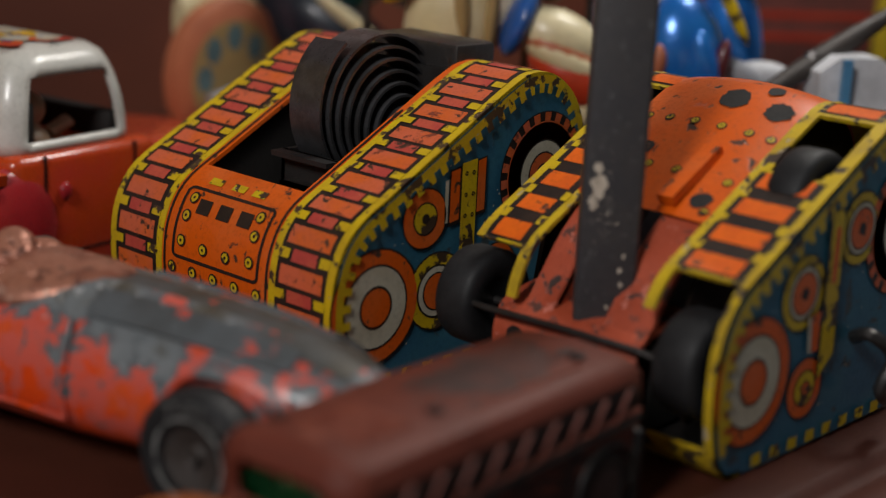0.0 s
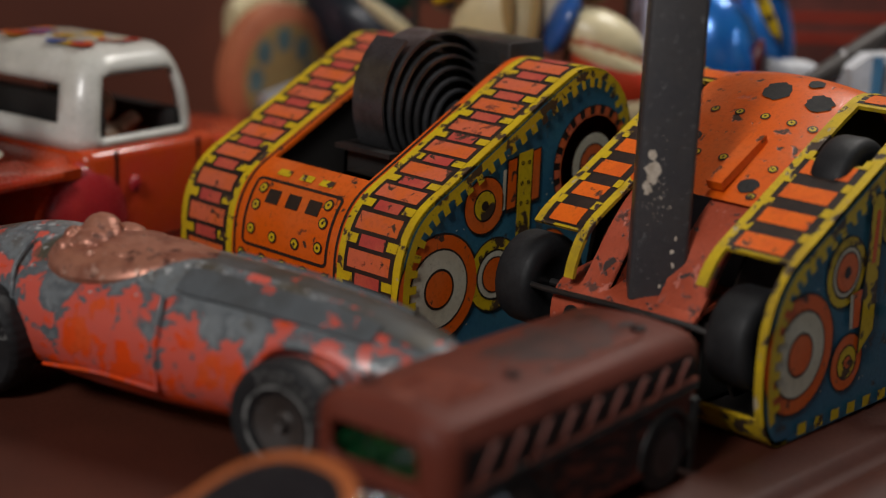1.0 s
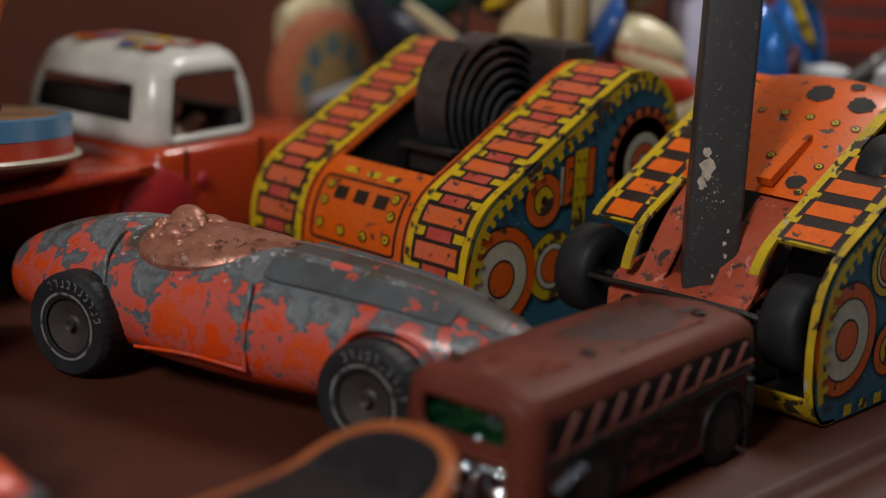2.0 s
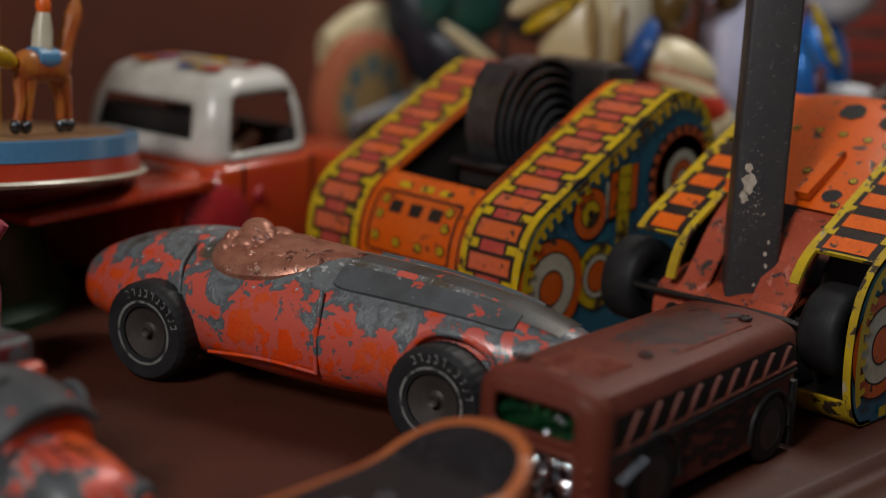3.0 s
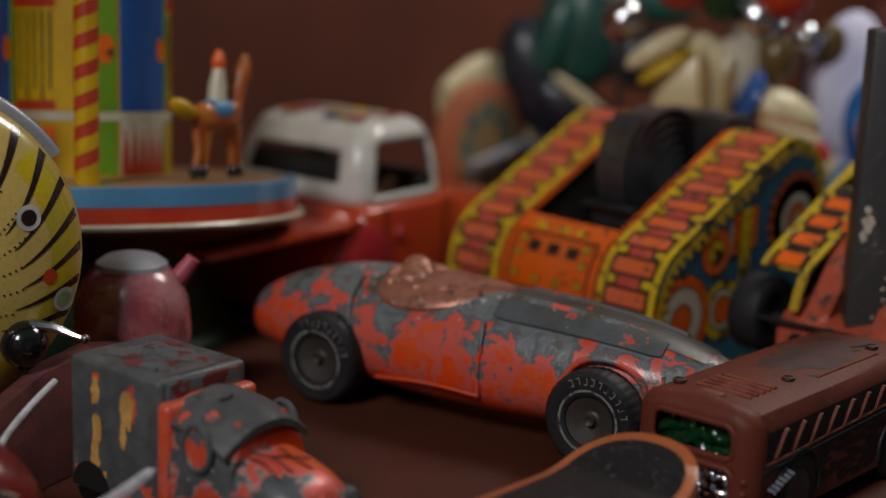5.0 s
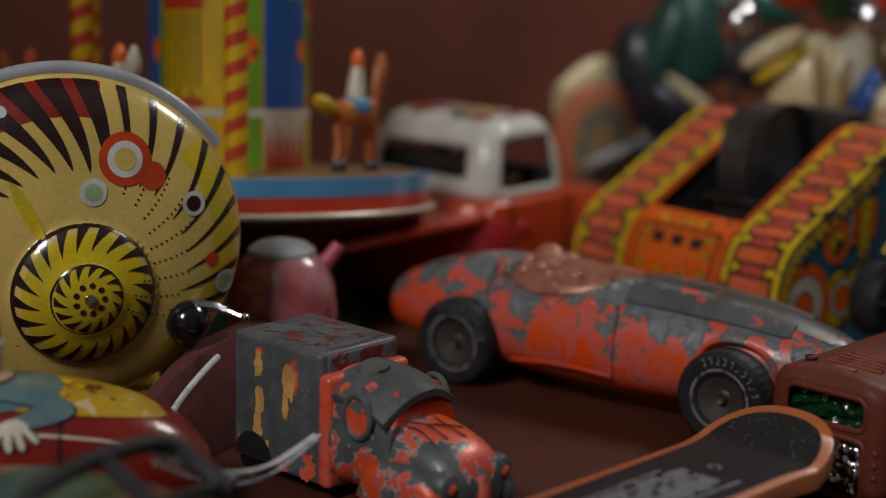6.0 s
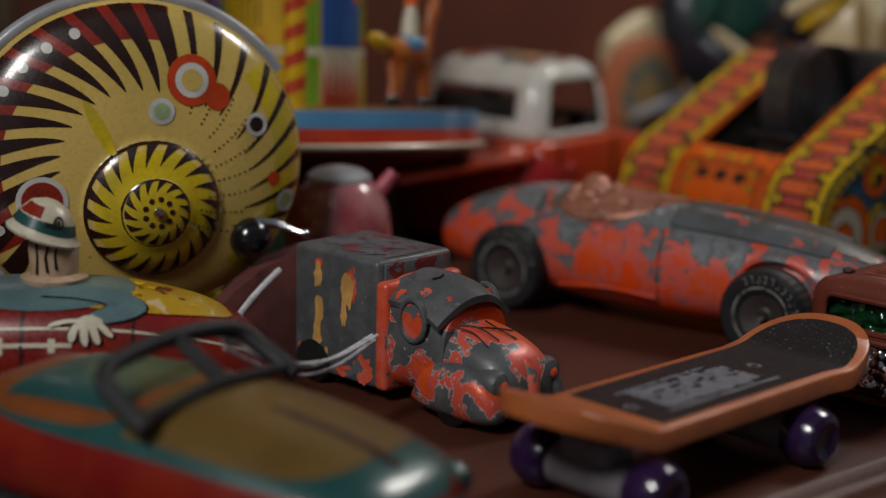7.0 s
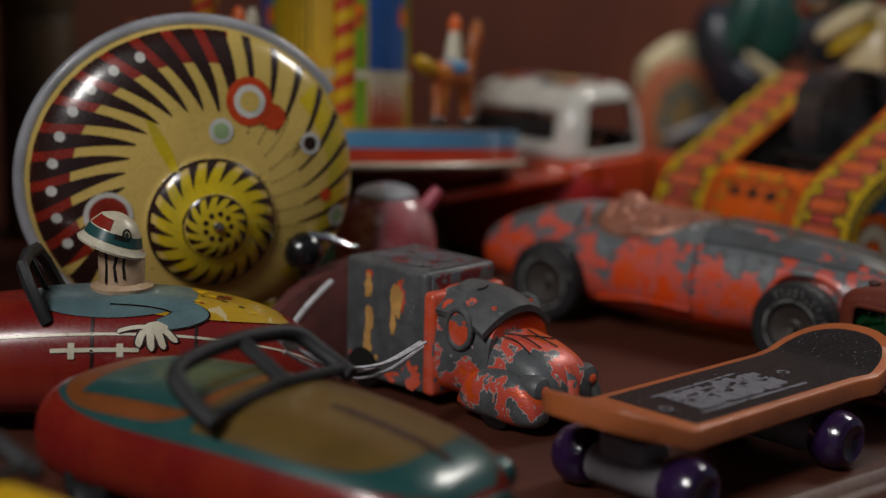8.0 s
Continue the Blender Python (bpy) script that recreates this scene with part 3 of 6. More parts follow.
        for s, yy in dots:
            g.m = 0; g.ring(over(0.45), s, yy, 0, 1.5, 14)
            g.m = 1; g.ring(over(0.52), s, yy, 0, 1.1, 12)
            g.m = 0; g.ring(over(0.58), s, yy, 0, 0.4, 8)
        g.m = 1
        for yy in (-9, -2, 6):
            g.sheet(over(0.4), [c + 10.4, c + 12.4], [yy, yy + 4.4])
        part("printed_front", g, [k1, y1], th, "hatch, slits and rivets printed on the front")
        # clockwork
        g = G()
        rings, turns = [], 7.5
        for i in range(int(turns * 36) + 1):
            a, r = i * math.tau / 36, 20.5 - 1.9 * i / 36
            cx, cz = 48 + 0.5 * i / 36, 56.5 - 1.0 * i / 36
            yy = -0.5 - 0.75 * i / 36
            P = [(cx + q * math.cos(a + 2.2), yy + w, cz + q * math.sin(a + 2.2)) for q, w in ((r, -5.2), (r, 5.2), (r - 0.7, 5.2), (r - 0.7, -5.2))]
            rings.append(P)
        g.loft(rings)
        part("mainspring", g, spring_m, th, "coiled dark steel mainspring")
        g = G()
        g.box(27, 28.2, -13, 6, 26, 46.5)
        g.box(23.6, 28, -13, 6, 45.3, 46.5)
        g.box(22, 27, -8, 1, 39, 40.2); g.box(22, 23, -8, 1, 33, 40.2)
        g.box(27, 34, 4.8, 6, 26, 46.5)
        part("motor_bracket", g, steel_m, th, "folded dark steel bracket")
        g = G()
        g.box(62, 76, -17, 12, 58, 72, 1.2)
        g.box(60, 62, -18, 18, 36, 66)
        part("motor_housing", g, steel_m, th, "dark steel motor plate")
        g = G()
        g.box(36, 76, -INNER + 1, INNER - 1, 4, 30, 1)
        part("gear_block", g, dark_m, th, "dark gear block")
    else:
        g = G()
        f = over(0.1)
        nose = spline([(3.4, 8, 0), (2.2, 14, 0), (2.2, 20.5, 0), (5, 25.2, 0), (12, 27.2, 0), (21, 28.5, 0)], 4)
        g.loft([[(p.x, -INNER, p.y), (p.x, INNER, p.y), (p.x + 0.8, INNER, p.y - 0.9), (p.x + 0.8, -INNER, p.y - 0.9)] for p in nose])
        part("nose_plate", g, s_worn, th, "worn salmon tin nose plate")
        for v0, v1 in ((-INNER, -8.0), (5.5, 13.4)):
            g = G()
            rail = spline([(6, 25.6, 0), (10, 31, 0), (16, 39, 0), (24, 46.5, 0), (36, 54, 0)], 4)
            g.loft([[(p.x, v0, p.y), (p.x, v1, p.y), (p.x + 0.8, v1, p.y - 1.1), (p.x + 0.8, v0, p.y - 1.1)] for p in rail])
            e = v1 if v0 < 0 else v0
            g.loft([[(p.x, e, p.y), (p.x, e + 0.6, p.y), (p.x, e + 0.6, max(24, p.y - 9)), (p.x, e, max(24, p.y - 9))] for p in rail])
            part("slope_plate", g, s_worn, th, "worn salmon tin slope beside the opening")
        g = G()
        rows = []
        for s in span(S_BEND + 17, S_PEAK + 36, 18):
            k = min(1, max(0, (s - S_BEND - 17) / 25))
            rows.append([over(0.2 + (0.2 + 1.7 * k) * math.cos(math.pi * a / 2) ** 0.8)(s, a * INNER) for a in span(-1, 1, 14)])
        g.loft(rows, False, False)
        band(g, S_BEND + 19, S_BEND + 38, -10.5, -6.5, 3.4, 2.2)
        part("engine_cover", g, o1, th, "arched orange tin cover with rubbed dark patches")
        g = G()
        def cover(h):
            def fn(s, yy):
                k = min(1, max(0, (s - S_BEND - 17) / 25))
                return over(0.25 + h + (0.2 + 1.7 * k) * math.cos(math.pi * min(1, abs(yy) / INNER) / 2) ** 0.8)(s, yy)
            return fn
        for s, yy in ((S_BEND + 20, -17), (S_BEND + 30, -16.6), (S_BEND + 30, -3.5), (S_BEND + 30, 4), (S_BEND + 46, -17.4), (S_BEND + 46, -12), (S_BEND + 46, -5), (S_BEND + 46, 2), (S_BEND + 46, 9), (S_BEND + 46, 15)):
            g.m = 0; g.ring(cover(0.1), s, yy, 0, 1.25, 14)
            g.m = 1; g.ring(cover(0.16), s, yy, 0, 0.85, 12)
            g.m = 0; g.ring(cover(0.22), s, yy, 0, 0.35, 8)
        g.m = 2
        rng = random.Random(9)
        for s, yy, r in ((S_BEND + 23, -14.4, 2.6), (S_BEND + 55, -14, 3.4), (S_BEND + 56, -2, 3.8), (S_BEND + 35, 8, 2.2), (S_BEND + 62, -9, 2.0)):
            pts = [(s + r * rng.uniform(0.86, 1.08) * math.cos(a), yy + r * rng.uniform(0.84, 1.12) * math.sin(a)) for a in span(0, math.tau * 19 / 20, 19)]
            g.add([cover(0.12)(s, yy)] + [cover(0.12)(*q) for q in pts], [(0, i + 1, (i + 1) % 20 + 1) for i in range(20)])
        part("printed_rivets", g, [k1, y1, dark_m], th, "printed rivets and rubbed dark spots")
        g = G()
        g.tube([(3.6, -34, 22), (1.2, -20, 24.4), (1.0, 0, 24.2), (0.8, 20, 23.6), (3, 31, 23)], 0.75, 8)
        g.tube([(5, -36, 22.3), (10, -30, 22.3), (10, 36, 22.3)], 0.9, 8)
        part("axle_wire", g, steel_m, th, "bent dark steel axle wire")
        # flat near-black discs give the shade of holes that aren't cut
        g = G()
        g.ring(lambda a, b: (1.9, a, b), 12.5, 18.6, 0, 2.6, 18)
        g.ring(lambda a, b: (9 + b, a, 27.3), 12.6, 0.5, 0, 2.2, 18)
        part("nose_hole_discs", g, dark_m, th, "dark discs laid on the nose for the shade in round holes")
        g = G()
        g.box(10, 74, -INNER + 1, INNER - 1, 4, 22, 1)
        part("gear_block", g, dark_m, th, "dark block inside the hull")
        g = G()
        g.tube(spline([(52, -40, 22), (50, -45, 24), (55, -48, 19), (53, -47, 12), (58, -46, 8)], 5), 1.6, 8)
        part("winding_key", g, steel_m, th, "bent dark wire winding key")
    side_print(th, kind)
    return th


tank("A", 0.070, 0.0632, 0, "lithographed orange and yellow tin tank with exposed mainspring")
tank("B", 0.095, -0.0204, 0, "worn orange tin tank with black rubber wheels")

# post that stands in the opening of one tank
th = thing("wooden_post", "black painted wooden post with chipped pale spots", "post", pose(0.1082, -0.0220, 0.0245, 0.5, 1.2, 40))
part("shaft", G().box(-6.5, 6.5, -6.3, 6.3, 0, 81, 1.1, 3), post_m, th)
g = G()
rng = random.Random(5)
for cy, cz, r, n in ((3.2, 33, 1.5, 1), (2.9, 29, 2.6, 1), (3.8, 26, 1.6, 1), (-3, 9, 0.7, 1), (-2.6, 12, 0.6, 1), (-3.2, 15, 0.5, 1), (-0.5, 4, 0.5, 1), (0.8, 24, 0.4, 1), (-1.4, 22, 0.35, 1)):
    pts = [(cy + r * rng.uniform(0.45, 1.1) * math.cos(a) * 0.8, cz + r * rng.uniform(0.5, 1.25) * math.sin(a)) for a in span(0, math.tau * 13 / 14, 13)]
    g.add([(-6.56, cy, cz)] + [(-6.56, a, b) for a, b in pts], [(0, i + 1, (i + 1) % 14 + 1) for i in range(14)])
for _ in range(46):
    a, b, r = rng.gauss(1.8, 1.8), rng.gauss(25, 4.5), rng.uniform(0.06, 0.16)
    g.ring(lambda u, v: (-6.55, max(-6, min(6, u)), v), a, b, 0, r, 6)
part("chipped_paint", g, chip_m, th, "bare pale wood where the paint is chipped off")


# ---- racing car ----
def section(u, w, zb, zt, n=28, sq=2.6, lean=0.0):
    """Rounded cross-section, fuller low down."""
    out = []
    for i in range(n):
        a = math.tau * i / n
        c, s = math.cos(a), math.sin(a)
        yy = w * math.copysign(abs(c) ** (2 / sq), c)
        zz = math.copysign(abs(s) ** (2 / sq), s)
        k = 1 - lean * max(0, zz) ** 1.5
        out.append((u, yy * k, (zb + zt) / 2 + (zt - zb) / 2 * zz))
    return out


def loft_rows(rows, steps=3, **kw):
    """Sections from rows of (along, half width, bottom, top), smoothed."""
    fine = spline([Vector((r[0], r[1], r[2], r[3])) for r in rows], steps)
    return [section(q[0], max(0.3, q[1]), q[2], max(q[2] + 0.3, q[3]), **kw) for q in fine]


def flank(rows, sq, lean, sg, h):
    """Point on a lofted flank: along u, at height share v of the upper half."""
    fine = spline([Vector(r) for r in rows], 6)

    def fn(u, ang):
        i = min(range(len(fine) - 1), key=lambda k: abs(fine[k][0] - u) + (1e6 if fine[k + 1][0] < u - 8 else 0))
        a = max((k for k in range(len(fine) - 1) if fine[k][0] <= u), default=0)
        d = fine[a + 1][0] - fine[a][0]
        t = 0 if abs(d) < 1e-6 else min(1, max(0, (u - fine[a][0]) / d))
        q = fine[a].lerp(fine[a + 1], t)
        c, s = math.cos(radians(ang)), math.sin(radians(ang))
        yy = q[1] * math.copysign(abs(c) ** (2 / sq), c)
        zz = math.copysign(abs(s) ** (2 / sq), s)
        k = 1 - lean * max(0, zz) ** 1.5
        out = Vector((u, yy * k, (q[2] + q[3]) / 2 + (q[3] - q[2]) / 2 * zz))
        n = Vector((0, yy * k, (out.z - (q[2] + q[3]) / 2) * 1.3)).normalized()
        return tuple(out + n * h)
    return fn


def road_wheel(parent, u, y, z, r, w, side, marks=True):
    tyre = G()
    prof = [(r * 0.52, -w / 2 + 0.4), (r * 0.62, -w / 2), (r * 0.9, -w / 2), (r * 0.98, -w / 2 + 1), (r, -w / 2 + 2), (r, w / 2 - 2), (r * 0.98, w / 2 - 1), (r * 0.9, w / 2), (r * 0.62, w / 2), (r * 0.52, w / 2 - 0.4)]
    M = at(u, y, z) @ RX
    def knob(q, i):
        return q * (0.992 if q > r * 0.97 and i % 4 > 1 else 1.0)
    tyre.loft([[tuple(M @ Vector((knob(q, i) * math.cos(math.tau * i / 144), knob(q, i) * math.sin(math.tau * i / 144), h))) for i in range(144)] for q, h in prof], False)
    t = part("wheel", tyre, tyre_m, parent, "black rubber tyre on a dull hub")
    o = y + side * (w / 2 + 0.05)
    fn = lambda a, b: (u + a, o, z + b)
    g = G()
    g.ring(fn, 0, 0, r * 0.60, r * 0.65, 40)
    if marks:
        for k in range(10):
            a = 62 + k * 11.2 if side < 0 else 120 + k * 11
            for j, (r0, r1, da) in enumerate(((0.74, 0.88, 0.0), (0.86, 0.89, 3.0), (0.73, 0.76, 3.0))):
                if j and (k * 7 + j) % 3 == 0:
                    continue
                g.ring(fn, 0, 0, r * r0, r * r1, 2, 1, 180 - a - 2.0 + (0 if j else 0), 180 - a - 2.0 + (1.6 if not j else 5.5))
    part("sidewall_ring", g, tyre_mark, t, "worn pale ring and marks on the sidewall")
    h = G()
    s = side
    M = at(u, y, z) @ RX
    h.lathe([(0.2, -s * (w / 2 - 1.4)), (1.2, -s * (w / 2 - 0.8)), (1.5, -s * (w / 2 - 2.0)), (2.2, -s * (w / 2 - 2.4)), (r * 0.53, -s * (w / 2 - 1.0)), (r * 0.53, 0)], 24, M)
    part("hub", h, hub_m, t, "dull hub coloured dark for the shade in it, with a steel axle end")


racer = thing("toy_racing_car", "die-cast red racing car with paint worn to grey metal", "toy car", pose(0.0345, -0.0004, 0, 0, 0, -77.3))
rows = [(-120, 2, 13, 19), (-118, 6, 10, 22), (-112, 10.5, 8, 26), (-100, 15, 7, 31), (-86, 17.5, 6, 34.6), (-74, 18.8, 5, 35.6), (-62, 19.6, 4.2, 35.6), (-48, 19.8, 3.8, 35.6), (-30, 19.4, 4, 35.4), (-12, 18, 5, 34.4), (4, 16, 7, 32.6), (18, 12.6, 8.2, 29.4), (28, 8.6, 9.6, 25.6), (33, 4.5, 11.5, 21.5), (34.5, 1.5, 13.5, 18.5)]
g = G()
g.loft(loft_rows(rows, 4, sq=2.7, lean=0.34))
rb = part("body", g, racer_m, racer, "orange-red paint flaking off grey metal")
# raised hood panels, cowl strap and sill line
for sg in (-1, 1):
    skin, under = flank(rows, 2.7, 0.34, sg, 0.75), flank(rows, 2.7, 0.34, sg, -0.8)
    low = lambda u: 37 + 5 * (max(0.0, abs(u + 11) - 19) / 5) ** 2
    turn = lambda a: a if sg > 0 else 180 - a
    g = G()
    g.loft([[skin(u, turn(a)) for a in span(low(u), 64, 8)] + [under(u, turn(a)) for a in span(66, low(u) - 2, 8)] for u in span(-34, 12, 30)])
    part("hood_panel", g, racer_grey, rb, "raised grey panel along the hood")
    for name, pts, r in (("hood_strap", ((14, 13.0, 13), (14.5, 13.3, 18), (14, 12, 24)), 0.55),
                         ("cowl_strap", ((-34, 19.2, 11), (-34, 19.6, 18), (-34, 18.6, 25), (-35, 16, 30)), 0.55),
                         ("sill_line", ((-66, 18.9, 10), (-50, 19.4, 11.5), (-34, 19.4, 11.2)), 0.45),
                         ("tail_seam", ((-75, 18.2, 14), (-76, 17.8, 24), (-77, 15.3, 30), (-77, 10, 34.2)), 0.5),
                         ("wheel_arch", ((-13, 17.8, 10), (-11.5, 18.0, 18), (-6, 17.3, 25.3), (2, 16.2, 26.6), (9, 14.8, 23), (12, 13.8, 15)), 0.9)):
        part(name, G().tube(spline([(x, sg * y, z) for x, y, z in pts], 4), r, 10), racer_m, rb)
g = G()
g.box(-90, 22, -9, 9, 4.4, 7, 0.8)
for u in (0, -82.6):
    g.tube([(u, -20, 12.6), (u, 20, 12.6)], 1.2, 8)
part("chassis", g, hub_m, racer, "dark base plate and axles")
g = G()
g.loft(loft_rows([(-75, 4, 32, 35.2), (-71, 12.5, 25, 36.0), (-62, 15.8, 23, 36.2), (-50, 14.5, 25, 36.3), (-41, 9, 30, 36.2), (-34, 3, 33, 35.9)], 4, sq=2.2, lean=0.25))
rim_g = g
g = G()
fine = spline([Vector(r) for r in rows], 6)
g.loft([[(q[0], w * v, q[3] + 0.12 - 0.030 * (w * v) ** 2) for v in span(-1, 1, 10)] for q in fine if -42 < q[0] < 22 for w in [8.6 - 0.0016 * max(0, q[0] + 20) ** 2]], False, False)
part("hood_top", g, hood_dark, racer, "dark rubbed hood top")
g = rim_g
part("cockpit_rim", g, copper_m, racer, "bare copper-coloured cockpit edge")
g = G()
g.ell((-66, 0, 36.2), (4.8, 4.6, 4.4)); g.ell((-64, -5.5, 35.3), (4.6, 4.4, 3.0)); g.ell((-68.5, -9.5, 33.6), (2.4, 2.0, 2.6)); g.ell((-60, -10.4, 33.4), (2.2, 1.6, 2.0)); g.ell((-53, -9.0, 34.4), (3.0, 1.4, 1.6)); g.ell((-70.5, -4.5, 35.4), (1.8, 2.6, 2.4)); g.ell((-46, -2, 35.6), (3.4, 1.6, 1.2)); g.ell((-64, 5.5, 34.5), (5, 5, 3)); g.ell((-57, -6.6, 34.6), (6, 2.2, 2.0)); g.ell((-57, 6.6, 34.6), (6, 2.2, 2))
g.ell((-62.2, -1.5, 36.4), (2.2, 3, 1.7)); g.ell((-50, -4, 34.6), (4, 2.4, 1.8)); g.ell((-50, 4, 34.6), (4, 2.4, 1.8)); g.ell((-55, 0, 34.4), (6, 3.6, 1.8)); g.ell((-59, -3, 35.6), (2, 1.6, 1.4))
g.v = [(x, y, z - 0.7) for x, y, z in g.v]
drv = part("driver_figure", g, copper_m, racer, "rubbed copper-coloured driver figure")
rm = drv.modifiers.new("fused", "REMESH")
rm.mode, rm.voxel_size, rm.use_smooth_shade = "VOXEL", 0.0005, True
for u in (0, -82.6):
    road_wheel(racer, u, -19.4, 12.5, 12.5, 8.4, -1)
    road_wheel(racer, u, 19.4, 12.5, 12.5, 8.4, 1)


# ---- bus ----
bus = thing("toy_bus", "matt brown die-cast custom bus with green windscreen", "toy bus", pose(-0.0012, -0.0458, 0, 0, 0, 4.0))
L, HW, TOP = 82.0, 15.3, 31.0
# cross-section pillar by pillar, so that the openings go through the shell
g = G()


def bus_ring(x, inset=0.0, drop=0.0):
    w, t = HW - inset, TOP - drop
    side = [(x, -w, 5), (x, -w, 23.4), (x, -w + 0.4, 27.4), (x, -w + 1.8, t - 1.2), (x, -w + 4.4, t - 0.2), (x, 0, t + 0.5), (x, w - 4.4, t - 0.2), (x, w - 1.8, t - 1.2), (x, w - 0.4, 27.4), (x, w, 23.4), (x, w, 5)]
    return side


g.loft([bus_ring(4.6), bus_ring(30), bus_ring(60), bus_ring(76, 0.2, 0.3), bus_ring(80, 1.2, 1.2), bus_ring(82, 3.2, 3)], True)
for x, y in ((29, -6.2), (69, -6.6), (9, 10)):
    part("roof_rivet", G().lathe([(1.1, TOP - 0.2), (1.6, TOP + 0.3), (1.5, TOP + 0.8), (1.0, TOP + 0.9), (0.8, TOP + 0.2), (0.1, TOP + 0.1)], 14, at(x, y, 0)), bus_wear, bus, "worn hollow rivet")
body_g = g


def reach_at(z):
    """Half width of the bus body at a height."""
    prof = ((0, HW), (23.4, HW), (27.4, HW - 0.4), (29.8, HW - 1.8), (30.8, HW - 4.4), (31.5, HW - 11))
    for (a, p), (b, q) in zip(prof, prof[1:]):
        if z <= b:
            return p + (q - p) * (z - a) / (b - a)
    return prof[-1][1]


def front_pt(y, z, h=0.0):
    """The rounded front of the bus: across and up, h proud of it."""
    w = reach_at(z)
    y = y * w / HW
    e = max(0.0, abs(y) - (w - 4.6)) / 4.6
    f = max(0.0, z - (TOP - 3.6)) / 4.1
    x = 4.6 * (1 - math.sqrt(max(0.0, 1 - min(1, e * e + f * f))))
    return (x - h, y, z)


def rounded(y0, y1, z0, z1, r, n=5):
    out = []
    for cy, cz, a0 in ((y1 - r, z1 - r, 0), (y0 + r, z1 - r, 90), (y0 + r, z0 + r, 180), (y1 - r, z0 + r, 270)):
        out += [(cy + r * math.cos(radians(a0 + a)), cz + r * math.sin(radians(a0 + a))) for a in span(0, 90, n)]
    return out


g = G()
ys = [-15.3, -15.1, -14.6, -14, -13.3, -12.4, -11.4, -10.4] + span(-9, 9, 12) + [10.4, 11.4, 12.4, 13.3, 14, 14.6, 15.1, 15.3]
zs_ = [4.2, 7, 10, 13, 15.4, 17.4, 19.8, 22.2, 24.8, 27.2, 28.2, 29, 29.8, 30.4, 30.9, 31.3, 31.5]
faces = []
for i in range(len(ys) - 1):
    for k in range(len(zs_) - 1):
        cy, cz = (ys[i] + ys[i + 1]) / 2, (zs_[k] + zs_[k + 1]) / 2
        if abs(cy) < 10.4 and (19.8 < cz < 27.2 or cz < 17.4):
            continue
        n = len(zs_)
        faces.append((i * n + k, (i + 1) * n + k, (i + 1) * n + k + 1, i * n + k + 1))
g.add([front_pt(y, z) for y in ys for z in zs_], faces)
nose = part("nose", g, bus_m, bus, "rounded brown front with open windscreen and grille")
sol = nose.modifiers.new("thickness", "SOLIDIFY")
sol.thickness, sol.offset = 0.0011, 0
for name, box in (("screen_frame", (-10.6, 10.6, 19.6, 27.4)), ("grille_frame", (-10.6, 10.6, 3.4, 17.6))):
    loop = rounded(*box, 2.4)
    part(name, G().tube([front_pt(y, z, 0.1) for y, z in loop + loop[:2]], 0.85, 8), bus_m, bus)
for sg in (-1, 1):
    for z in (9.6, 12.6, 15.4):
        part("marker_lamp", G().ell(front_pt(sg * 12.9, z), (0.9, 1.1, 1.1), None, 10, 6), bus_m, bus)
part("printed_bar", G().box(5.5, 7.5, -3.2, 2.4, TOP + 0.42, TOP + 0.62, 0.05), bus_edge, bus, "small worn raised mark")
g = body_g
body = part("body", g, bus_m, bus, "matt brown die-cast body")
for x in (10, 12.6, 15.2, 17.8, 20.4):
    part("roof_louvre", G().tube([(x, -8, TOP + 0.25), (x, 6, TOP + 0.45)], 0.5, 6), bus_edge, body)
part("roof_rib", G().tube([(36, -9.6, TOP + 0.0), (66, -9.6, TOP + 0.0)], 0.35, 6), bus_edge, body)
g = G()
rng = random.Random(3)
pts = [(52 + 20 * math.cos(a) * rng.uniform(0.6, 1.12), 0.5 + 9.5 * math.sin(a) * rng.uniform(0.55, 1.1)) for a in span(0, math.tau * 35 / 36, 35)]
for x, y in ((0, 0),):
    g.add([(52, 0.5, TOP + 0.53)] + [(a, b, TOP + 0.53 - 0.06 * abs(b)) for a, b in pts], [(0, i + 1, (i + 1) % 36 + 1) for i in range(36)])
for k in range(24):
    x, y, r = rng.uniform(26, 76), rng.uniform(-9.5, 9.5), rng.uniform(0.4, 1.6)
    flake = [(x + 1.8 * r * math.cos(a) * rng.uniform(0.5, 1.1), y + r * math.sin(a) * rng.uniform(0.5, 1.1)) for a in span(0, math.tau * 8 / 9, 8)]
    g.add([(a, b, TOP + 0.54 - 0.06 * abs(b)) for a, b in flake], [tuple(range(9))])
part("roof_wear", g, bus_wear, body, "paint rubbed to dark metal on the roof")
g = G()
g.sheet(lambda y, z: (2.2 + 1.6 * noise.noise(Vector((y * 0.34, z * 0.42, 3.1))) + 0.5 * noise.noise(Vector((y * 0.9, z * 1.0, 7.7))), y, z), span(-11, 11, 44), span(19, 28, 22))
part("windscreen", g, green_glass, bus, "dark green glass windscreen")
# black sheet on the solid body stands for the shade inside
g = G()
g.box(4.0, 4.5, -11, 11, 18, 28)
part("screen_backing", g, black_m, bus, "black sheet behind the glass for the unlit inside")
# green lumps added behind the glass to stand for its reflections
rng = random.Random(12)
for k in range(7):
    part("green_lump", G().ell((3.1, -9 + 3 * k + rng.uniform(-1, 1), rng.uniform(21.5, 25.5)), (0.6, rng.uniform(0.9, 1.8), rng.uniform(0.8, 1.8)), None, 10, 6), gleam_green, bus)
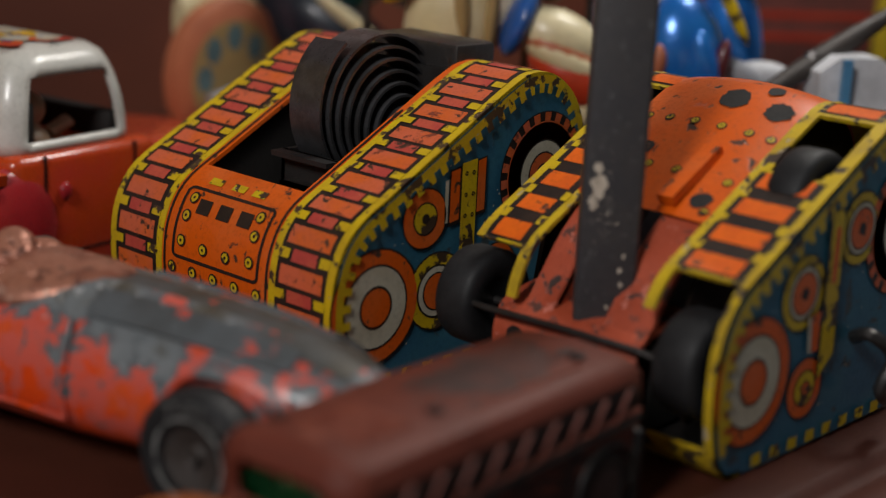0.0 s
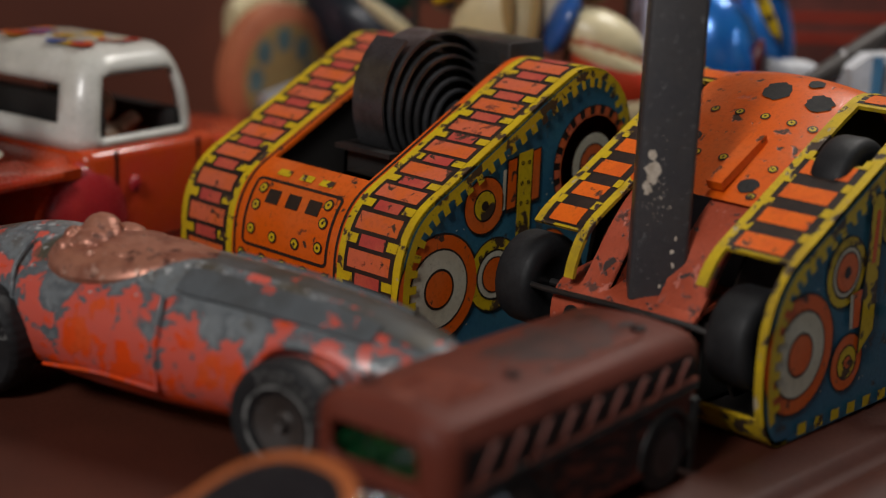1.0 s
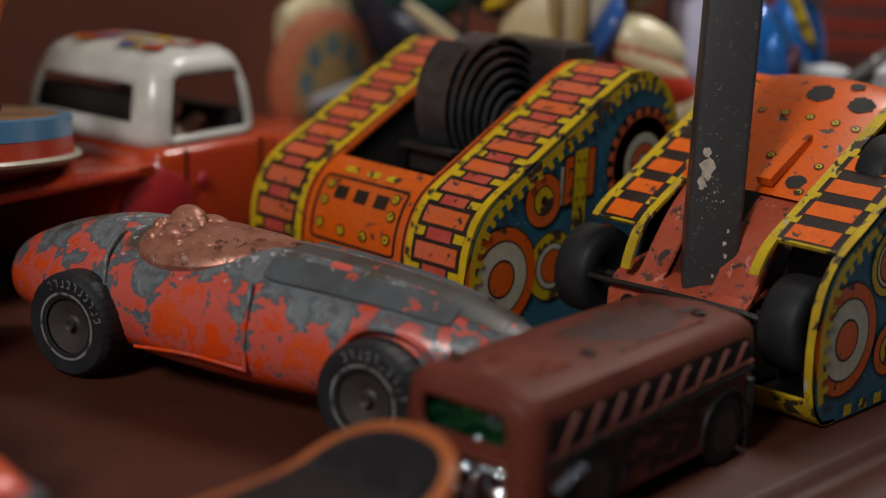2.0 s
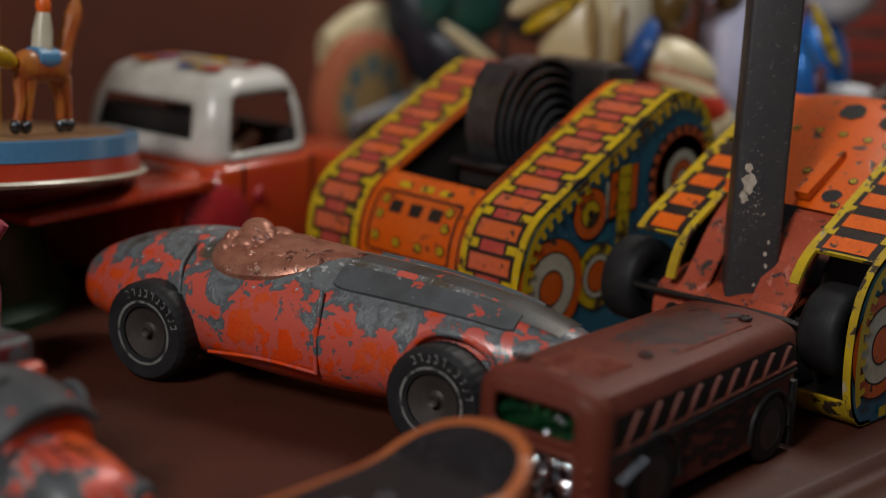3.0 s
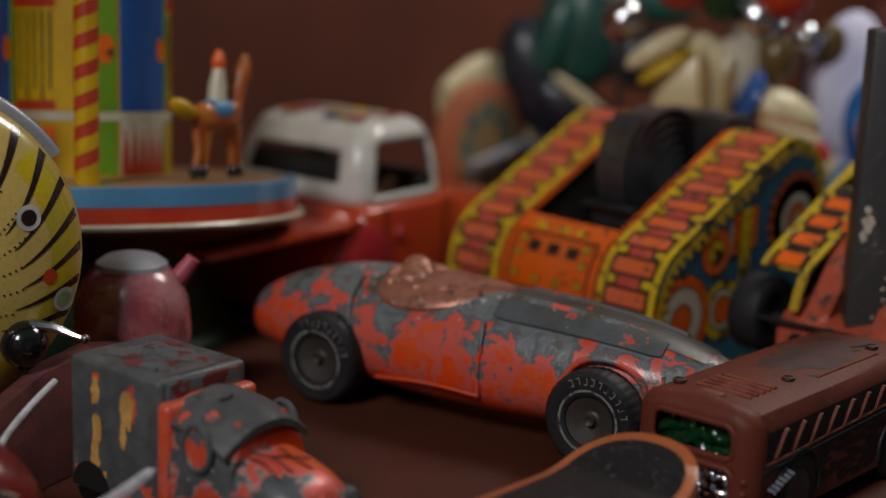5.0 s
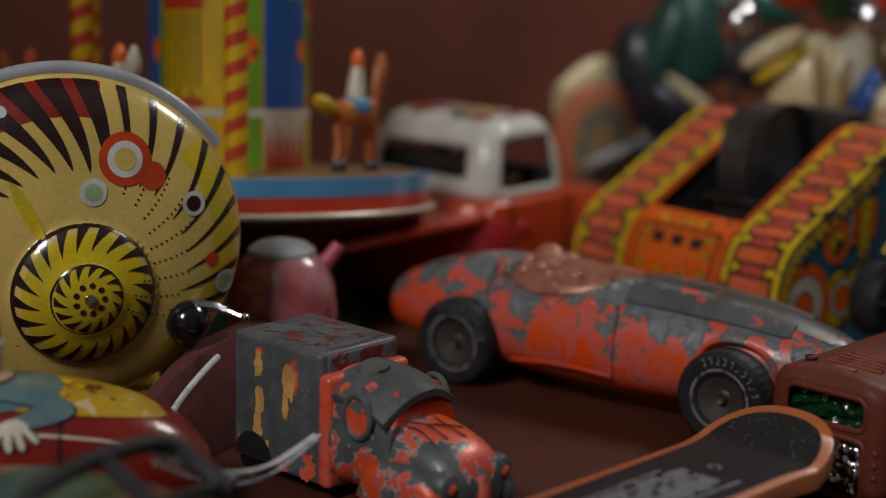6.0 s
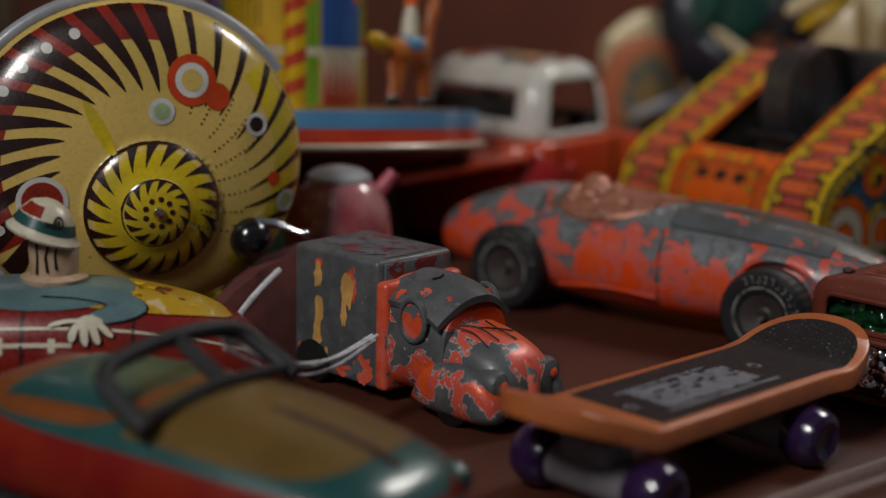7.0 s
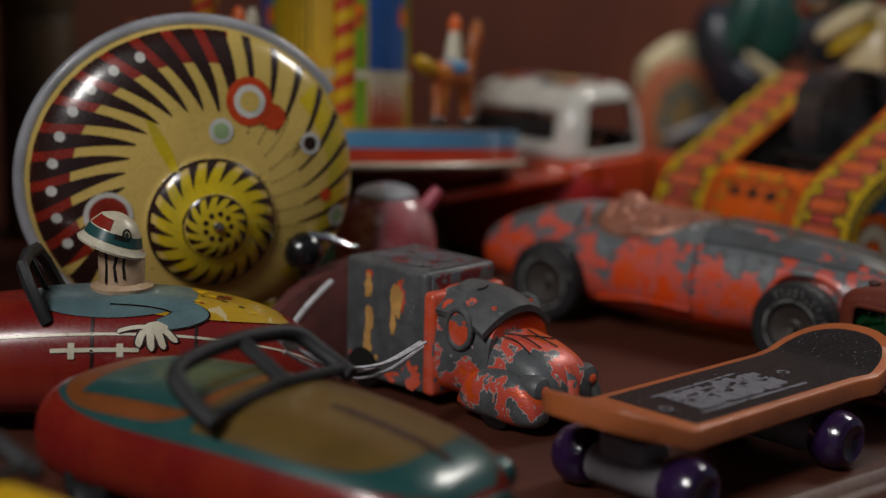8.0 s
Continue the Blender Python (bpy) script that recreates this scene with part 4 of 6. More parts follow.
for sg in (-1, 1):
    o = sg * (HW + 0.08)
    g = G()
    strip = [(5, 18.8), (5.2, 24.6), (6.6, 26.0), (74, 27.0), (77, 25.4), (78, 22)]
    g.add([(x, o, z) for x, z in strip], [tuple(range(6))])
    part("side_window", g, black_m, bus, "long dark side window")
    part("belt_line", G().tube([(3.5, o, 17.4), (78, o, 19.6)], 0.7, 6), black_m, bus, "dark moulded line under the windows")
    part("window_rail", G().tube([(4.5, o, 18.6), (78, o, 21.0)], 0.45, 6), bus_edge, bus)
    for k in range(9):
        x = 8.5 + k * 7.6
        g = G()
        g.loft([[(x + a, o - sg * 0.1, 19.6 + 0.2 * k / 2), (x + 1.1 + a, o - sg * 0.1, 19.6 + 0.2 * k / 2), (x + 5.0 + a, o - sg * 0.1, 25.6 + 0.05 * k), (x + 3.9 + a, o - sg * 0.1, 25.6 + 0.05 * k)] if e == 0 else [(x, o + sg * 0.7, 19.8 + 0.2 * k / 2), (x + 0.8, o + sg * 0.7, 19.8 + 0.2 * k / 2), (x + 4.9, o + sg * 0.7, 25.4 + 0.05 * k), (x + 4.1, o + sg * 0.7, 25.4 + 0.05 * k)] for e, a in ((0, 0), (1, 0))])
        part("slanted_bar", g, bus_m, bus)
    g = G()
    rng = random.Random(8)
    for k in range(80):
        x, z = rng.uniform(27, 58), rng.uniform(6.5, 18.6)
        l = rng.uniform(3, 8)
        pts = [(x, z), (x + l * 0.3, z + 0.9), (x + l, z + rng.uniform(-0.6, 1.2)), (x + l * 0.4, z - 0.7)]
        g.add([(a, o + sg * 0.02 * k / 40, b) for a, b in pts], [(0, 1, 2, 3)])
    part("flame_print", g, flame_m, bus, "black flames printed on the side")
    for u, r in ((20, 9.0), (68, 7.8)):
        g = G()
        g.lathe([(r * 0.6, -3), (r * 0.9, -3), (r, -2.2), (r, 2.2), (r * 0.9, 3), (r * 0.6, 3), (r * 0.6, -3)], 28, at(u, sg * (HW - 2.5), r) @ RX, False)
        w = part("wheel", g, black_m, bus, "black wheel with a chrome centre")
        g = G()
        g.lathe([(0.3, sg * -1.2), (1.6, sg * -1.4), (2.0, sg * -0.4), (r * 0.6, sg * -1.6), (r * 0.6, 2)], 18, at(u, sg * (HW - 1.6), r) @ RX)
        for k in range(6):
            g.box(-0.5, 0.5, -0.3, 0.3, 1.5, r * 0.6, 0, 1, at(u, sg * (HW - 0.2), r) @ Matrix.Rotation(math.tau * k / 6, 4, "Y"))
        part("rim", g, steel_m, w, "small dull steel rim")
        g = G()
        g.tube([(u + (r + 0.9) * math.cos(radians(a)), sg * (HW + 0.1), r + (r + 0.9) * math.sin(radians(a))) for a in span(-8, 188, 22)], 0.7, 8)
        part("wheel_arch", g, black_m, bus, "dark raised wheel arch")
g = G()
rng = random.Random(2)
for k in range(64):
    g.ell((rng.uniform(-0.2, 1.6), rng.uniform(-9.4, 9.4), rng.uniform(5, 16.4)), (1.6, rng.uniform(1.2, 2.6), rng.uniform(1.0, 2.2)), None, 10, 6)
g.box(1.2, 4, -10.4, 10.4, 4, 17.2)
eng = part("engine", g, chrome_m, bus, "bright chrome engine behind the grille opening")
rm = eng.modifiers.new("fused", "REMESH")
rm.mode, rm.voxel_size, rm.use_smooth_shade = "VOXEL", 0.0004, True
g = G()
for k in range(6):
    g.tube([(7 + k * 1.5, -HW - 0.2, 13 + 0.5 * k), (7.4 + k * 1.5, -HW - 2.0, 12.4 + 0.5 * k)], 0.6, 8)
part("exhaust_stubs", g, chrome_m, bus, "row of small chrome exhaust stubs")
part("mudguard", G().box(77, 79.5, -HW - 0.6, -HW + 5, 1.5, 17, 0.6), black_m, bus, "dark mud flap")
part("base_plate", G().box(3, 79, -HW + 2, HW - 2, 3.2, 6, 0.8), black_m, bus, "dark base plate")

# ---- finger skateboard ----
sk = thing("finger_skateboard", "miniature orange skateboard with black grip sheet and purple wheels", "toy skateboard", pose(-0.0940, -0.0522, 0, 0, 0, 4.0))
DECK, FOLD, WIDE = 19.1, 64.5, 14.8


def kick(u):
    """Height of the deck: flat, with a folded tail and a folded nose."""
    if u < 0:
        return DECK + 0.36 * (math.sqrt(u * u + 1.4) - 1.18)
    if u > FOLD:
        return DECK + 0.40 * (math.sqrt((u - FOLD) ** 2 + 1.4) - 1.18)
    return DECK


def half(u, inset=0.0):
    """Half width, rounded at both ends, drawn in by a margin."""
    if u < 0:
        q, wide, reach = -u, WIDE, 25.0
    elif u > FOLD:
        q, wide, reach = u - FOLD, WIDE + 1.0, 16.8
    else:
        return WIDE - inset + max(0.0, (u - FOLD + 6) / 6)
    t = min(1.0, q / (reach - inset))
    return max(0.05, (wide - inset) * (1 - t ** 2.3) ** (1 / 2.3))


def deck_us(inset, n=18):
    """Stations along the deck, crowded where the ends turn round."""
    tail = [-(25.0 - inset) * math.sin(math.pi / 2 * k / n) for k in range(n, 0, -1)]
    nose = [FOLD + (16.8 - inset) * math.sin(math.pi / 2 * k / n) for k in range(1, n + 1)]
    return tail + span(0, FOLD, 24) + nose


g = G()
g.loft([[(u, half(u) * q, kick(u) - d) for q, d in ((-0.97, 4.7), (-1, 4.2), (-1, 0.7), (-0.985, 0.2), (-0.96, 0.0), (0.96, 0.0), (0.985, 0.2), (1, 0.7), (1, 4.2), (0.97, 4.7))] for u in deck_us(0.0)])
part("deck", g, deck_m, sk, "orange moulded plastic deck")
g = G()
g.loft([[(u, half(u, 2.5) * q, kick(u) + d) for q, d in ((-1, -0.3), (-1, 0.08), (-0.5, 0.1), (0, 0.1), (0.5, 0.1), (1, 0.08), (1, -0.3))] for u in deck_us(2.5) if u > 1.0])
part("grip_sheet", g, grip_m, sk, "black grip sheet with pale specks painted as glints")
rng = random.Random(6)
fn = lambda a, b: (a, b, DECK + 0.16)
for k in range(15):
    u = 12 + k * 2.15
    q0, q1 = -6.6 + rng.uniform(-0.8, 0.8), 4.6 + rng.uniform(-0.8, 0.8)
    m0 = rng.uniform(-3, 2)
    for a, b in ((q0, m0), (m0 + rng.uniform(0.5, 1.5), q1)):
        part("printed_bar", G().poly(fn, [(u, a), (u + 2.0, a + rng.uniform(-0.5, 0.5)), (u + 2.15, b), (u + 0.1, b + rng.uniform(-0.5, 0.5))]), grip_logo, sk)
for q in ([(10, -8.6), (47, -9.0), (47, -8.0), (10, -7.6)], [(10, 5.4), (40, 6.0), (40, 6.9), (10, 6.3)]):
    part("printed_bar", G().poly(fn, q), grip_logo, sk, "long worn grey bar")
for u, y in ((6, -1.5), (50, 0.0)):
    part("printed_ring", G().ring(fn, u, y, 1.0, 1.6, 14), grip_logo, sk, "small printed ring")
for u in (-2, 51):
    g = G()
    g.box(u - 4.6, u + 4.6, -6, 6, 10.0, 14.7, 0.8)
    g.box(u - 3.4, u + 3.4, -7, 7, 4.4, 10.6, 1.4)
    g.lathe([(3.8, -10.5), (4.5, -10), (4.5, 10), (3.8, 10.5)], 24, at(u, 0, 6.4) @ RX)
    t = part("axle_block", g, truck_plastic, sk, "grey plastic axle block")
    for sg in (-1, 1):
        g = G()
        g.lathe([(0.4, -3.6), (2.0, -3.4), (4.2, -4.6), (5.7, -3.9), (6.5, -2.2), (6.7, 0), (6.5, 2.2), (5.7, 3.9), (4.2, 4.6), (2.0, 3.4), (0.4, 3.6)], 32, at(u, sg * 14.6, 6.7) @ RX)
        part("wheel", g, purple_m, t, "glossy dark purple wheel")

# ---- delivery van ----
van = thing("toy_van", "die-cast delivery van, red paint worn to grey", "toy van", pose(-0.0813, 0.0572, 0, 0, 0, -84.0))
g = G()
g.box(0, 30, -12.6, 12.6, 3, 34.2, 1.4, 3)
part("box_body", g, van_grey, van, "grey bare metal van body")
rng = random.Random(12)


def patch(g, cx, cy, rx, ry, fn, n=22, rough=0.35):
    pts = [(cx + rx * rng.uniform(1 - rough, 1 + rough * 0.5) * math.cos(a), cy + ry * rng.uniform(1 - rough, 1 + rough * 0.5) * math.sin(a)) for a in span(0, math.tau * (n - 1) / n, n - 1)]
    pts = [(p.x, p.y) for p in spline([(a, b, 0) for a, b in pts], 3, True)]
    g.add([fn(cx, cy)] + [fn(a, b) for a, b in pts], [(0, i + 1, (i + 1) % len(pts) + 1) for i in range(len(pts))])


near = lambda h: (lambda a, b: (0.79 * a, -12.6 - h, b))
one = G(); patch(one, 11.5, 27.5, 2.0, 3.6, near(0.10)); part("ochre_patch", one, cream_chip, van, "ochre paint left in a window")
one = G(); patch(one, 24.5, 25.5, 3.3, 4.6, near(0.10)); part("ochre_patch", one, cream_chip, van, "ochre paint left in a window")
one = G(); patch(one, 23.3, 19.5, 1.5, 3.6, near(0.11)); part("ochre_patch", one, cream_chip, van, "ochre paint left in a window")
one = G(); patch(one, 12, 18.5, 2.0, 4.2, near(0.10)); part("ochre_patch", one, cream_chip, van, "ochre paint left in a window")
one = G(); patch(one, 11.2, 11.5, 2.2, 5, near(0.11)); part("ochre_patch", one, cream_chip, van, "ochre paint left in a window")
one = G(); patch(one, 15.5, 9, 0.9, 1.0, near(0.10)); part("ochre_patch", one, cream_chip, van, "ochre paint left in a window")
one = G(); patch(one, 12, 30.6, 2.1, 1.2, near(0.06)); part("red_patch", one, van_red, van, "red paint left in a patch")
one = G(); patch(one, 26.5, 27.2, 2.8, 4.4, near(0.06)); part("red_patch", one, van_red, van, "red paint left in a patch")
one = G(); patch(one, 3, 9.5, 0.9, 1.8, near(0.08)); part("red_patch", one, van_red, van, "red paint left in a patch")
one = G(); patch(one, 4, 6, 0.7, 1.0, near(0.08)); part("red_patch", one, van_red, van, "red paint left in a patch")
one = G(); patch(one, 32, 7, 4.6, 3.6, near(0.08)); part("red_patch", one, van_red, van, "red paint left in a patch")
one = G(); patch(one, 24, 5.4, 5, 1.6, near(0.06)); part("red_patch", one, van_red, van, "red paint left in a patch")
roof = lambda h: (lambda a, b: (0.79 * a, b, 34.25 + h))
one = G(); patch(one, 10, -3, 7, 5, roof(0.08)); part("roof_patch", one, van_dark, van, "dark red paint left on the roof")
one = G(); patch(one, 22, 4, 9, 5, roof(0.08)); part("roof_patch", one, van_dark, van, "dark red paint left on the roof")
one = G(); patch(one, 27, -5, 6, 4, roof(0.08)); part("roof_patch", one, van_dark, van, "dark red paint left on the roof")
one = G(); patch(one, 12, 6, 6, 4, roof(0.06)); part("roof_patch", one, van_dark, van, "dark red paint left on the roof")
one = G(); patch(one, 20, -7, 4, 3, roof(0.05)); part("roof_patch", one, van_dark, van, "dark red paint left on the roof")
one = G(); patch(one, 34.5, 0, 2.2, 9, roof(0.1)); part("roof_patch", one, van_dark, van, "dark red paint left on the roof")
part("brow_plate", G().box(29.4, 30.5, -10.5, 10.5, 27.5, 33.4, 0.5), van_dark, van, "dark red paint left over the cab")
part("cab_pillar", G().box(29.2, 33.4, -13.1, 13.1, 3, 29.6, 1.5, 3), van_red, van, "red painted ridge behind the cab")
g = G()
g.loft(loft_rows([(31, 12.2, 4, 30.6), (36, 12.5, 4, 30.4), (42, 12.4, 4, 29.6), (47, 11.8, 4.4, 27.6), (50, 11.0, 5, 24.6)], 4, sq=4.0, lean=0.14))
part("cab", g, van_low, van, "cab with red paint flaking to grey")
# peaked visor: an arched shell that runs forward from the cab roof
g = G()


def visor_pt(u, y, d):
    drop = 0.016 * max(0.0, u - 37) ** 2
    lean = 0.10 * abs(y) * max(0.0, u - 42) / 12
    return (u - lean * 2.2, y, 23.6 + 8.1 * math.cos(y / 9.6) - drop - d)


g.loft([[visor_pt(u, y, 0.0) for y in span(-12.4, 12.4, 18)] + [visor_pt(u, y, 1.7) for y in span(12.0, -12.0, 18)] for u in span(33, 51.5, 12)])
part("visor", g, van_grey, van, "grey peaked visor over the windscreen")
# the visor isn't pressed in; a black line gives the dent's dark
part("dent_line", G().tube(spline([visor_pt(40, -4.6, -0.1), visor_pt(41, -3.2, -0.1), visor_pt(40.6, -1.6, -0.1)], 4), 0.32, 6), black_m, van, "thin black line drawn for a dent in the visor")
one = G(); patch(one, 42.0, -8.4, 1.8, 1.2, lambda a, b: visor_pt(a, b, -0.12)); part("red_patch", one, van_red, van, "red paint left in a patch")
one = G(); patch(one, 35.6, -10.4, 1.2, 1.8, lambda a, b: visor_pt(a, b, -0.12)); part("red_patch", one, van_red, van, "red paint left in a patch")
# hood that slopes from under the visor to the blunt front
hood_rows = [(45, 11.2, 4, 22.6), (51, 11.0, 4, 21.8), (57, 10.8, 4, 20.6), (62, 10.4, 4, 18.8), (65.2, 9.4, 4.2, 16.6), (67.2, 7.4, 4.8, 13.6), (68.2, 4.0, 6.4, 10.4)]
g = G()
g.loft(loft_rows(hood_rows, 4, sq=2.9, lean=0.16))
part("hood", g, van_mix, van, "red hood with worn grey edges")
for y in (-6.4, 0.0, 6.4):
    part("screen_post", G().tube([(49.0, y, 21.5), (47.4, y, 28.2)], 0.8, 8), van_red, van)
for sg in (-1, 1):
    g = G()
    g.loft([[(x, y + sg * 9.4, z) for x, y, z in r] for r in loft_rows([(41, 2.4, 3, 6), (45, 4.2, 2, 12), (51, 5, 1.6, 14.4), (58, 5.2, 1.6, 14.8), (63.5, 4.6, 2, 12.8), (66.6, 3.2, 3, 9.6), (67.6, 1.2, 4.6, 7)], 4, sq=2.4)])
    part("fender", g, van_low, van, "rounded fender with flaking paint")
    g = G()
    g.lathe([(0.2, 1.5), (1.6, 1.3), (3.0, 0.5), (3.6, -1.0), (3.4, -4.5)], 20, at(65.6, sg * 8.6, 11.4) @ RY)
    lamp = part("headlamp", g, van_grey, van, "bare grey headlamp")
    part("lens", G().lathe([(0.1, 1.9), (1.0, 1.7), (1.5, 1.2)], 14, at(65.6, sg * 8.6, 11.4) @ RY), van_red, lamp, "red paint left on the lamp")
    g = G()
    g.ring(lambda a, b: (41.6 + a, sg * 12.62, 22.4 + b), 0, 0, 0, 3.7, 26, 1.2)
    w = part("porthole", g, van_red, van, "red oval cab window")
    g = G()
    g.tube([(41.6 + 4.0 * math.cos(a), sg * 12.45, 22.4 + 4.8 * math.sin(a)) for a in span(0, math.tau, 26)], 0.75, 8)
    part("porthole_rim", g, van_grey, w, "raised grey window rim")
part("grille", G().tube([(66.8, 0, 4.6), (68.0, 0, 8.0), (67.0, 0, 12.2), (65.4, 0, 16.0)], [1.2, 1.9, 1.9, 0.9], 12), van_red, van, "red ridge down the front")
top = lambda u, y: (u, y, 22.5 - 0.0175 * max(0.0, u - 48) ** 2 - 0.016 * y * y)
for pts in (((49, -6), (54, -3.4), (60, -3.0)), ((51, -7), (55, -6.2), (60, -7)), ((54, -3.4), (56, 0), (58, 4)), ((52, 1), (57, 0.6), (61, 2))):
    part("scratch", G().tube(spline([top(u, y) for u, y in pts], 5), 0.2, 5), black_m, van, "dark scratch over the hood")
for u in (7.4, 54):
    for sg in (-1, 1):
        g = G()
        g.lathe([(0.3, sg * -2), (3.4, sg * -1.6), (4.0, sg * -2.2), (5.0, sg * -2.0), (5.4, sg * -1), (5.4, 2), (4, 2.2)], 22, at(u, sg * 10.4, 5.4) @ RX)
        part("wheel", g, gloss_black, van, "small black wheel")
# shade of the rear wheel opening, painted as a flat half disc
g = G()
g.ring(lambda a, b: (7.4 + a, -12.75, 4.4 + b), 0, 0, 0, 6.4, 20, 1, 0, 180)
part("wheel_arch", g, dark_m, van, "dark half disc for the shade in the wheel opening")
# frayed cord lying over the van's side
g = G()
for k, dz in ((0, 0), (1, -1.6), (2, 0.9)):
    g.tube(spline([(-149 - k, -2 + k, 31 + dz), (-140, 0 + k, 25 + dz), (-129, 4, 20.5 + dz), (-117, 8 - k, 19.5 + dz), (-101.5, 14 - k, 21 + dz * 0.5)], 6), 0.42, 6)
g.ell((-149, -2.5, 31.6), (2.2, 2.2, 1.9), None, 12, 8)
cord = part("knotted_cord", g, cord_grey)
tagged(cord, "frayed white cord with a knotted end", "cord")

# ---- tin snail ----
snail = thing("toy_snail", "lithographed yellow tin snail with dark stripes", "toy snail", look((-0.1166, 0.0956, 0.0520), (-0.1166 + 0.30, 0.0956 + 0.95, 0.0520 - 0.03), 0))
# local: x to the right of the face, y up, z towards the viewer
CXY = (2.7, -11.8)


def dome(u, v):
    """Height of the pressed shell over its rim plane."""
    r = math.hypot((u - 0.5) / 44.2, (v + 1.0) / 40.6)
    h = 13.0 * math.sqrt(max(0.0, 1 - min(1, r) ** 2.4))
    q = math.hypot(u - CXY[0], v - CXY[1])
    if q < 17.4:
        h += 5.2 * math.sqrt(max(0, 1 - (q / 17.4) ** 2.2)) - 0.6
    if q < 9:
        h += 2.0 * math.sqrt(max(0, 1 - (q / 9) ** 2))
    return h


def shell_pt(h=0.0):
    return lambda u, v: (u, v, dome(u, v) + h)


g = G()
g.sheet(lambda a, k: shell_pt()(0.5 + 44.1 * k * math.cos(a), -1 + 40.5 * k * math.sin(a)), span(0, math.tau, 120), [0.005] + span(0.04, 0.9, 31) + [0.92, 0.94, 0.955, 0.97, 0.98, 0.99, 1.0])
part("shell", g, shell_m, snail, "cream printed tin shell")
g = G()
g.tube([(0.5 + 45.0 * math.cos(a), -1 + 41.5 * math.sin(a), -0.5) for a in span(radians(32), radians(222), 60)], 1.9, 10)
part("rim", g, rim_m, snail, "milky plastic rim round the shell")
g = G()
g.lathe([(42.5, -1), (39, -9), (30, -14), (2, -16)], 48, at(0.5, -1, 0) @ Matrix.Diagonal((1.02, 0.97, 1, 1)))
part("back_shell", g, shell_y, snail, "yellow back half of the shell")


def outer(a, k):
    return 0.5 + 43.9 * k * math.cos(radians(a)), -1 + 40.3 * k * math.sin(radians(a))


g = G()
# red patches along the outer left, then stripes that taper and curl inwards
g.m = 1
g.sheet(lambda a, k: shell_pt(0.1)(*outer(a, k)), span(78, 214, 46), [0.77, 0.8, 0.83, 0.86, 0.89, 0.92, 0.94, 0.955, 0.97, 0.98])
g.m = 2
g.sheet(lambda a, k: shell_pt(0.07)(*outer(a, k)), span(-52, 40, 30), [0.80, 0.85, 0.9, 0.95, 0.99])
g.sheet(lambda t, k: shell_pt(0.07)(*[(-14 + 9 * t + 3.2 * k * math.sin(math.pi * t) * (1 - 0.4 * t)), 19 - 23 * t - 1.8 * k]), span(0, 1, 14), span(-1, 1, 4))
g.m = 0
stripes = 22
for i in range(stripes):
    a0 = 222 - i * 11.6
    size = 1.0 if a0 > 60 else 0.62 + 0.3 * max(0, a0) / 60
    reach, curl = 0.52 * size, 17 * size

    def fn(t, k, a0=a0, reach=reach, curl=curl):
        rr = 0.982 - reach * t
        wide = (3.7 if a0 > 80 else 1.5) * (1 - t) ** 0.75 + 0.12
        return shell_pt(0.16)(*outer(a0 - curl * t ** 1.25 * (1.0 if a0 > 40 else 1.6) + k * wide / max(0.4, rr), rr))
    g.sheet(fn, span(0, 1, 20), span(-1, 1, 3))
for i in range(9):
    a = 214 - i * 11.6 - 5.8 - 2.5
    g.m = 3
    g.ring(shell_pt(0.22), *outer(a, 0.87), 0, 1.35, 14)
# spots
for (u, v), rows in (((13.4, 19.8), ((4, 6.4), (3, 4.3), (5, 2.7))), ((19.8, 15.6), ((4, 3.4),)), ((5.4, 12.4), ((3, 3.3), (6, 2.1))), ((30.2, 8.2), ((3, 3.0), (0, 1.9))), ((35, -6), ((4, 1.8),)), ((39, -12.2), ((3, 3.0), (6, 1.9))), ((-24, -9), ((3, 6.2), (1, 4.9)))):
    for n, (m, r) in enumerate(rows):
        g.m = m
        g.ring(shell_pt(0.25 + 0.06 * n), u, v, 0, r, 26)
# whorl
g.m = 2
g.ring(shell_pt(0.12), *CXY, 0, 16.8, 48)
g.m = 0
for i in range(20):
    a = math.tau * i / 20

    def fn(t, k, a=a):
        rr = 16.6 - 5.6 * t
        b = a + 0.22 * t + k * 0.085 * (1 - t) ** 0.9
        return shell_pt(0.24)(CXY[0] + rr * math.cos(b), CXY[1] + rr * math.sin(b))
    g.sheet(fn, span(0, 1, 8), [-1, 0, 1])
g.ring(shell_pt(0.26), *CXY, 16.5, 17.2, 60)
g.ring(shell_pt(0.26), CXY[0] - 0.4, CXY[1] - 0.3, 8.2, 8.6, 40)
for i in range(14):
    a = math.tau * i / 14

    def fn(t, k, a=a):
        rr = 8.2 - 3.0 * t
        b = a + 0.3 * t + k * 0.14 * (1 - t) ** 0.9
        return shell_pt(0.24)(CXY[0] + rr * math.cos(b), CXY[1] + rr * math.sin(b))
    g.sheet(fn, span(0, 1, 5), [-1, 0, 1])
for i in range(9):
    g.ring(shell_pt(0.26), CXY[0] + 3.4 * math.cos(i * 0.7), CXY[1] + 3.4 * math.sin(i * 0.7), 0, 0.75, 8)
